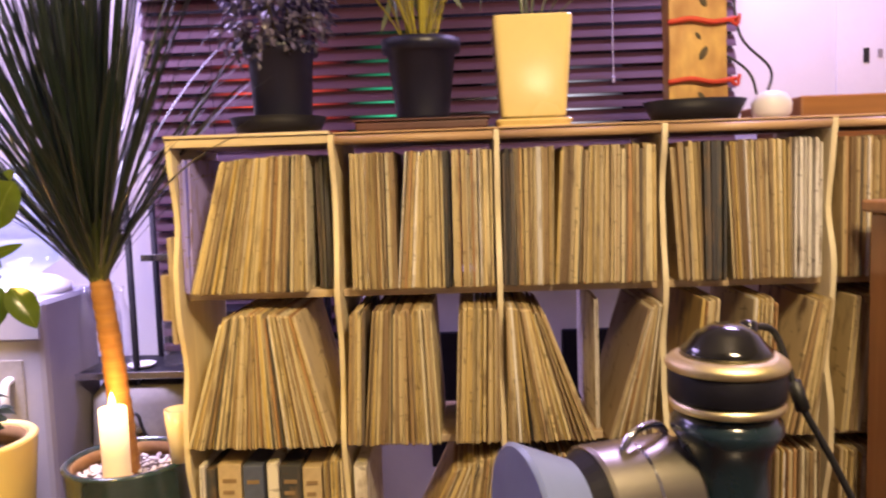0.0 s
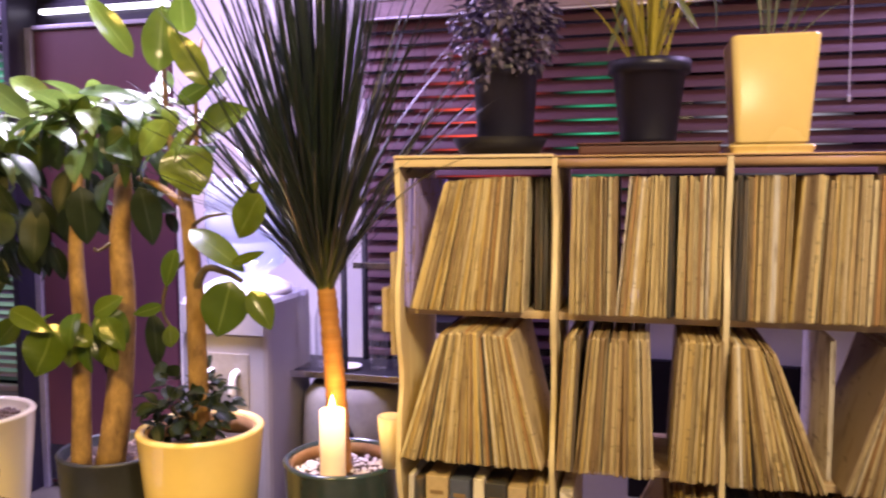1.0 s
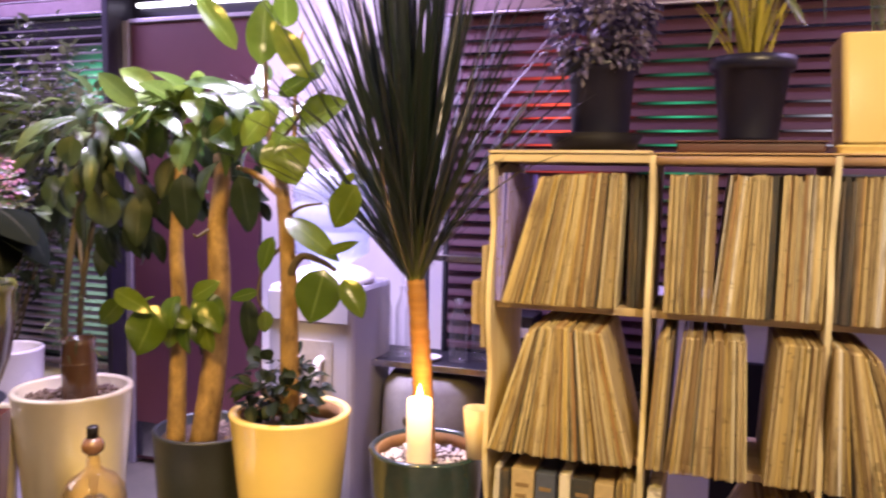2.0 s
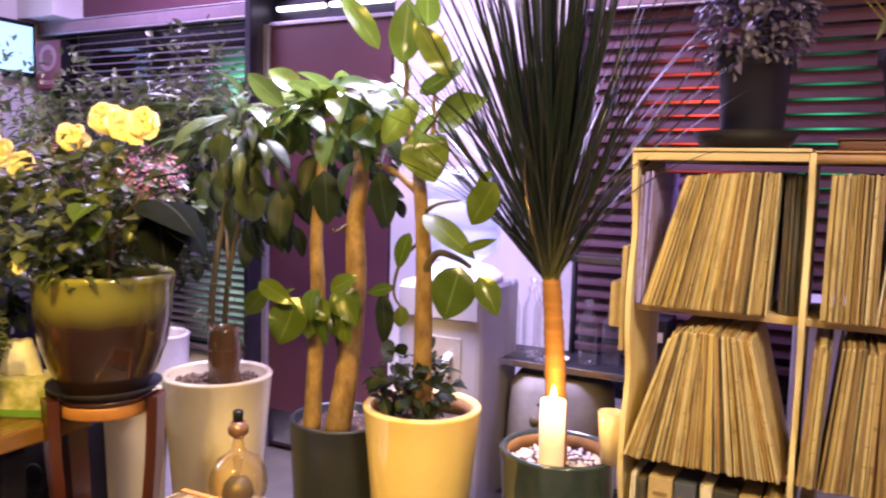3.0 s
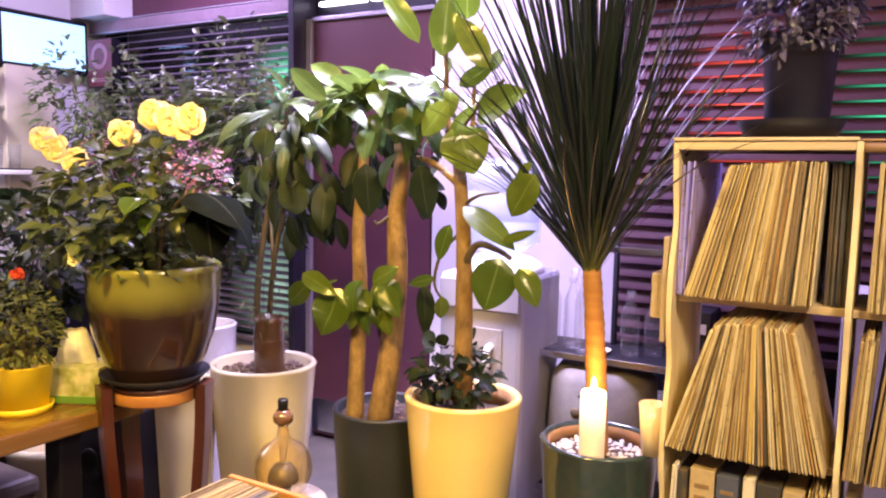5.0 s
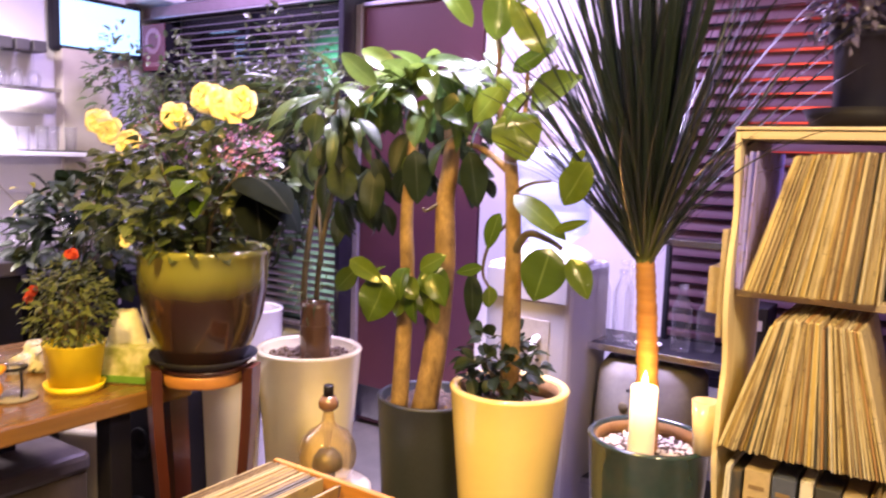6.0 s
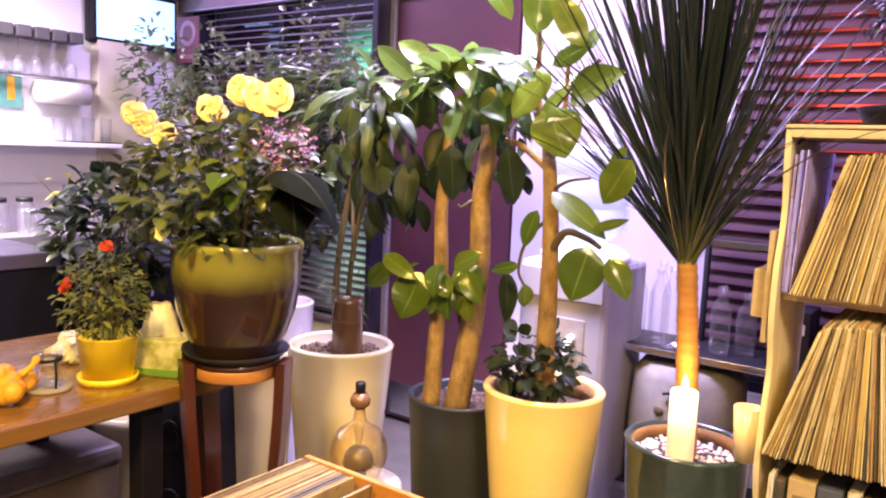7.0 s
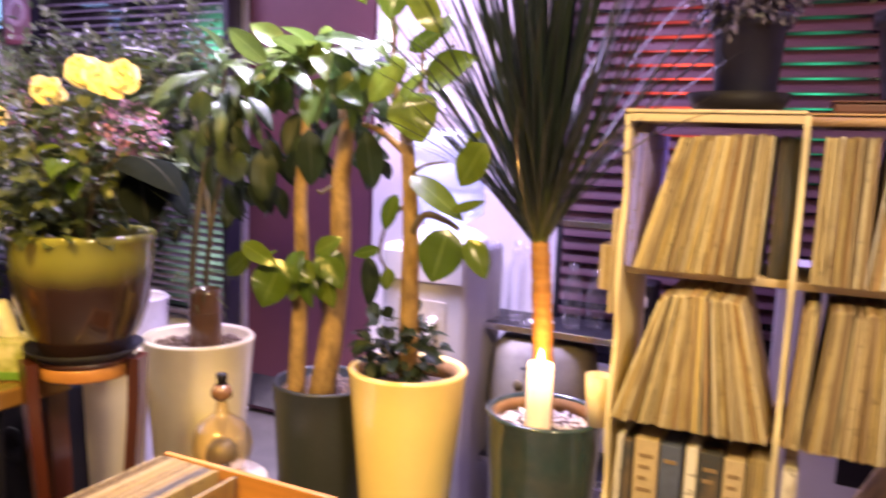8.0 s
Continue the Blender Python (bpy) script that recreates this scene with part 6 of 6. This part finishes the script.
part("globe", lathe([(0.035, 0.0), (0.06, 0.025), (0.075, 0.06), (0.0775, 0.085), (0.072, 0.115), (0.055, 0.142), (0.03, 0.158), (0.018, 0.17), (0.014, 0.20), (0.013, 0.20), (0.0165, 0.169), (0.029, 0.156), (0.054, 0.140), (0.0705, 0.114), (0.076, 0.085), (0.0735, 0.06), (0.0585, 0.026), (0.035, 0.002)], 44), AMBER, globe, "amber glass globe", True)
part("stub", lathe([(0, 0.0), (0.022, 0.0), (0.023, 0.04), (0.021, 0.044), (0, 0.044)], 28), BLACKPLASTIC, globe, smooth=True)
inner = part("inner_cup", lathe([(0.0225, 0.0445), (0.040, 0.0445), (0.042, 0.052), (0.037, 0.075), (0.024, 0.092), (0, 0.098)], 36), surface("dull_grey_metal", (0.13, 0.115, 0.11), (0.10, 0.085, 0.08), 0.35, 0.4), globe, "grey inner reflector", True)
collar = part("collar", lathe([(0, 0.2005), (0.014, 0.2005), (0.026, 0.212), (0.027, 0.226), (0.018, 0.242), (0, 0.244)], 28), BROWNGLAZE, globe, smooth=True)
part("cap", lathe([(0, 0.2445), (0.013, 0.2445), (0.014, 0.268), (0.012, 0.272), (0, 0.272)], 20), BLACKPLASTIC, collar, smooth=True)
for i in range(9):
    a = 2 * math.pi * i / 9
    part("filament", tube([(0.006 * math.cos(a), 0.006 * math.sin(a), 0.097), (0.012 * math.cos(a), 0.012 * math.sin(a), 0.15)], 0.0012, 5), BRASS, inner)

# ---- lantern and steel drum near the camera's start ----
side_table = thing("side_table", "dark side table below the lantern", "table", (0.29, 0.91, 0))
part("tabletop", block(-0.30, -0.16, 0.775, 0.32, 0.18, 0.805, 0.006), REDWOOD, side_table)
for x in (-0.27, 0.29):
    for y in (-0.13, 0.15):
        part("leg", block(x - 0.018, y - 0.018, 0, x + 0.018, y + 0.018, 0.7745, 0.003), REDWOOD, side_table)
lantern = thing("lantern", "dark green lantern with black dome and brass rings", "lantern", (0.355, 0.91, 0.8055))
part("base", lathe([(0, 0), (0.075, 0), (0.077, 0.012), (0.055, 0.05), (0.050, 0.10), (0.050, 0.145), (0.058, 0.168), (0.066, 0.182), (0.064, 0.192), (0.052, 0.205), (0, 0.205)], 48), DARKGREEN, lantern, "dark green enamelled base", True)
part("ring", lathe([(0.056, 0.2055), (0.065, 0.207), (0.0675, 0.212), (0.065, 0.2175), (0.056, 0.219), (0.056, 0.2055)], 48), BRASS, lantern, "worn brass ring", True)
part("band", lathe([(0, 0.2195), (0.066, 0.2195), (0.068, 0.223), (0.068, 0.250), (0.066, 0.2535), (0, 0.2535)], 48), BLACKPLASTIC, lantern, smooth=True)
part("ring", lathe([(0.04, 0.254), (0.069, 0.254), (0.0715, 0.259), (0.070, 0.264), (0.062, 0.270), (0.050, 0.2715), (0.04, 0.270), (0.04, 0.254)], 48), BRASS, lantern, "worn brass ring", True)
dome = part("dome", lathe([(0.0, 0.2718), (0.053, 0.2718), (0.053, 0.2765), (0.046, 0.282), (0.036, 0.296), (0.020, 0.305), (0, 0.307)], 44), GLOSSBLACK, lantern, "gloss black dome", True)
part("knob", lathe([(0, 0), (0.012, 0), (0.012, 0.016), (0.008, 0.02), (0, 0.021)], 20, at=(0.038, 0.035, 0.283)), GLOSSBLACK, dome, smooth=True)
cable = part("cable", tube(bend([(0.045, 0.04, 0.295), (0.075, 0.05, 0.285), (0.09, 0.04, 0.24), (0.10, 0.03, 0.20), (0.14, 0.02, 0.12), (0.19, 0.0, 0.005)], 6), 0.0045, 8), CABLE, lantern, smooth=True)
part("cable_switch", tube([(0.094, 0.036, 0.225), (0.104, 0.03, 0.19)], 0.009, 10), CABLE, cable, smooth=True)
drum2 = thing("steel_drum", "brushed steel drum lying on its side", "drum", (0.237, 0.91, 0.8955), turn=20)
shell = part("shell", tube([(-0.055, 0, 0), (-0.05, 0, 0), (0.06, 0, 0), (0.065, 0, 0)], [0.072, 0.075, 0.075, 0.072], 140), STEEL, drum2, smooth=False)
part("end_cap", tube([(-0.075, 0, 0), (-0.0555, 0, 0)], [0.060, 0.070], 40), BLACKPLASTIC, drum2, smooth=False)
part("handle", tube(bend([(-0.02, -0.02, 0.073), (0.0, -0.015, 0.092), (0.04, 0.0, 0.092), (0.06, 0.01, 0.076)], 5), 0.005, 8), CHROME, shell, "chrome handle", True)
part("seam", tube([(0.003, 0, 0), (0.007, 0, 0)], 0.0757, 44), CHROME, shell)
part("cone", tube([(-0.145, 0, 0), (-0.14, 0, 0), (-0.0758, 0, 0)], [0.086, 0.090, 0.062], 120), surface("pale_blue_enamel", (0.21, 0.26, 0.46), (0.18, 0.22, 0.40), 0.3, speck=0.05), drum2, "pale blue enamelled cone")
# ---- kitchen end ----
counter = thing("kitchen_counter", "black kitchen counter with pale worktop", "counter", (0, 0, 0))
part("worktop", block(-3.75, -1.5, 0.84, -3.03, 1.42, 0.895, 0.006), COUNTER, counter, "pale worktop")
for i in range(4):
    y0 = 1.41 - 0.6 * (i + 1)
    part("door", block(-3.062, y0 + 0.004, 0.10, -3.045, y0 + 0.596, 0.8395, 0.003), BLACKCABINET, counter)
part("body", block(-3.74, -1.49, 0.0, -3.0625, 1.41, 0.8395, 0.003), BLACKCABINET, counter)
drawers = thing("drawer_unit", "black drawer unit with pale handle", "drawers", (-3.45, 1.75, 0))
drawer_body = part("body", block(-0.3, -0.28, 0, 0.32, 0.4, 0.80, 0.006), BLACKCABINET, drawers)
part("handle", block(0.321, -0.22, 0.66, 0.345, 0.1, 0.70, 0.004), LIGHTFRAME, drawer_body, "pale handle")
faucet = thing("faucet", "chrome faucet at the sink", "faucet", (-3.45, 1.05, 0.8955))
part("pipe", tube(bend([(0, 0, 0), (0, 0, 0.13), (0.02, 0, 0.18), (0.08, 0, 0.18), (0.10, 0, 0.13)], 5), 0.014, 12), CHROME, faucet, smooth=True)
back = thing("wall_unit", "white wall unit behind the counter", "wall unit", (0, 0, 0))
part("panel", block(-4.195, -1.4, 1.08, -4.15, 2.2, 1.26, 0.003), WHITEPLASTIC, back)
part("ledge", block(-4.195, -1.4, 0.0, -3.78, 2.2, 0.86, 0.004), GREYPLASTIC, back)
shelf_k = thing("glass_shelf", "white wall shelf lined with drinking glasses", "shelf", (0, 0, 0))
part("board", block(-4.195, 0.6, 1.262, -3.98, 2.27, 1.285, 0.004), WHITEPLASTIC, shelf_k)
part("dark_mat", block(-4.17, 1.98, 1.2855, -4.0, 2.26, 1.293, 0.002), CABLE, shelf_k)


def tumbler(at, r, h, group, stem=0.0):
    base = thing("drinking_glass", "clear drinking glass in the kitchen", "glass", at, group)
    rows = [(0, 0), (r * 0.8, 0), (r, h), (r - 0.002, h), (r * 0.75, 0.006), (0, 0.006)]
    part("glass", lathe(rows, 18), CLEAR, base, smooth=True)
    return base


first_glass = tumbler((-4.06, 2.2, 1.2935), 0.032, 0.12, "glasses on the wall shelf")
for i in range(1, 15):
    y = 2.2 - 0.075 * i
    copy_thing(first_glass, pose(-4.06 - 0.03 * (i % 2), y, 1.2935 if y > 1.98 else 1.2855))
rack2 = thing("glass_rack", "dark hanging rack holding stemmed glasses", "rack", (0, 0, 0))
for i in range(9):
    y = 2.05 - 0.085 * i
    part("slot", block(-4.19, y - 0.034, 1.775, -4.05, y + 0.034, 1.83, 0.004), SLOTGREY, rack2)
stem_glass = thing("wine_glass", "stemmed glass hanging upside down from the rack", "glass", (-4.12, 2.05, 1.7745), "hanging glasses")
part("glass", lathe([(0, 0), (0.03, -0.002), (0.004, -0.008), (0.003, -0.075), (0.02, -0.09), (0.032, -0.12), (0.03, -0.17), (0.028, -0.17), (0.03, -0.12), (0.018, -0.092), (0, -0.085)], 18), CLEAR, stem_glass, smooth=True)
for i in range(1, 9):
    copy_thing(stem_glass, pose(-4.12, 2.05 - 0.085 * i, 1.7745))
towel_rail = thing("wall_rail", "chrome wall rail with white roll", "rail", (0, 0, 0))
part("rail", tube([(-4.14, 0.9, 1.60), (-4.14, 2.2, 1.60)], 0.010, 10), CHROME, towel_rail, smooth=True)
for y in (0.95, 2.17):
    part("bracket", tube([(-4.199, y, 1.60), (-4.14, y, 1.60)], 0.012, 10), CHROME, towel_rail, smooth=True)
part("roll", tube([(-4.13, 1.88, 1.53), (-4.13, 2.14, 1.53)], 0.055, 28), PAPER, towel_rail, "white paper roll", True)
sign2 = thing("green_sign", "green card with orange shapes on the wall", "sign", (-4.195, 1.74, 1.53))
part("card", block(0, -0.12, -0.09, 0.008, 0.10, 0.09, 0.001), surface("green_card", (0.12, 0.32, 0.27), (0.10, 0.26, 0.22), 0.5), sign2)
for y in (-0.08, 0.03):
    part("orange_shape", block(0.0085, y, -0.05, 0.0105, y + 0.035, 0.06, 0.001), ORANGEBAG, sign2)
for i, y in enumerate((1.62, 1.74, 1.2)):
    d2 = thing("storage_jar", "glass storage jar with dark lid on the counter ledge", "jar", (-3.98, y, 0.8605), "jars on the ledge")
    part("jar", lathe([(0, 0), (0.04, 0), (0.045, 0.02), (0.045, 0.12), (0.035, 0.14), (0.03, 0.14), (0.04, 0.12), (0.04, 0.01), (0, 0.01)], 20), CLEAR, d2, smooth=True)
    part("lid", lathe([(0, 0.1405), (0.037, 0.1405), (0.037, 0.16), (0, 0.162)], 20), CABLE, d2, "dark lid", True)
for i in range(8):
    copy_thing(first_glass, pose(-3.92 + 0.06 * (i % 2), 2.1 - 0.06 * i, 0.8605))
screen = thing("wall_screen", "lit wall screen with rounded dark frame", "screen", (-4.14, 2.43, 1.955))
case = part("case", block(-0.055, -0.27, -0.15, 0.015, 0.25, 0.15, 0.02), BLACKPLASTIC, screen)
part("display", block(0.0155, -0.235, -0.12, 0.019, 0.225, 0.122, 0.001), SCREEN, case, "glowing bluish display")
structure("wall_panel", block(-4.195, 2.2, 0.9, -4.12, 2.48, 1.82, 0.003), BEIGE, "beige wall panel below the screen", "panel")
notice = thing("poster", "maroon poster with a pale ring", "poster", (-4.0, 2.66, 1.87))
part("sheet", block(-0.10, -0.004, -0.12, 0.10, 0.0, 0.13, 0.001), POSTER, notice)
part("ring", lathe([(0.045, 0), (0.07, 0), (0.07, 0.002), (0.045, 0.002), (0.045, 0)], 32), POSTERINK, notice).matrix_basis = pose(0, -0.0045, 0.04, 90)
for k, w in ((0.0, 0.15), (0.012, 0.11)):
    part("bar", block(-w / 2, -0.0065, -0.085 - k, w / 2, -0.0045, -0.078 - k, 0), POSTERINK, notice)
part("backing", block(-0.10, 0.0005, -0.12, 0.10, 0.055, 0.13, 0.001), BLACKPLASTIC, notice)
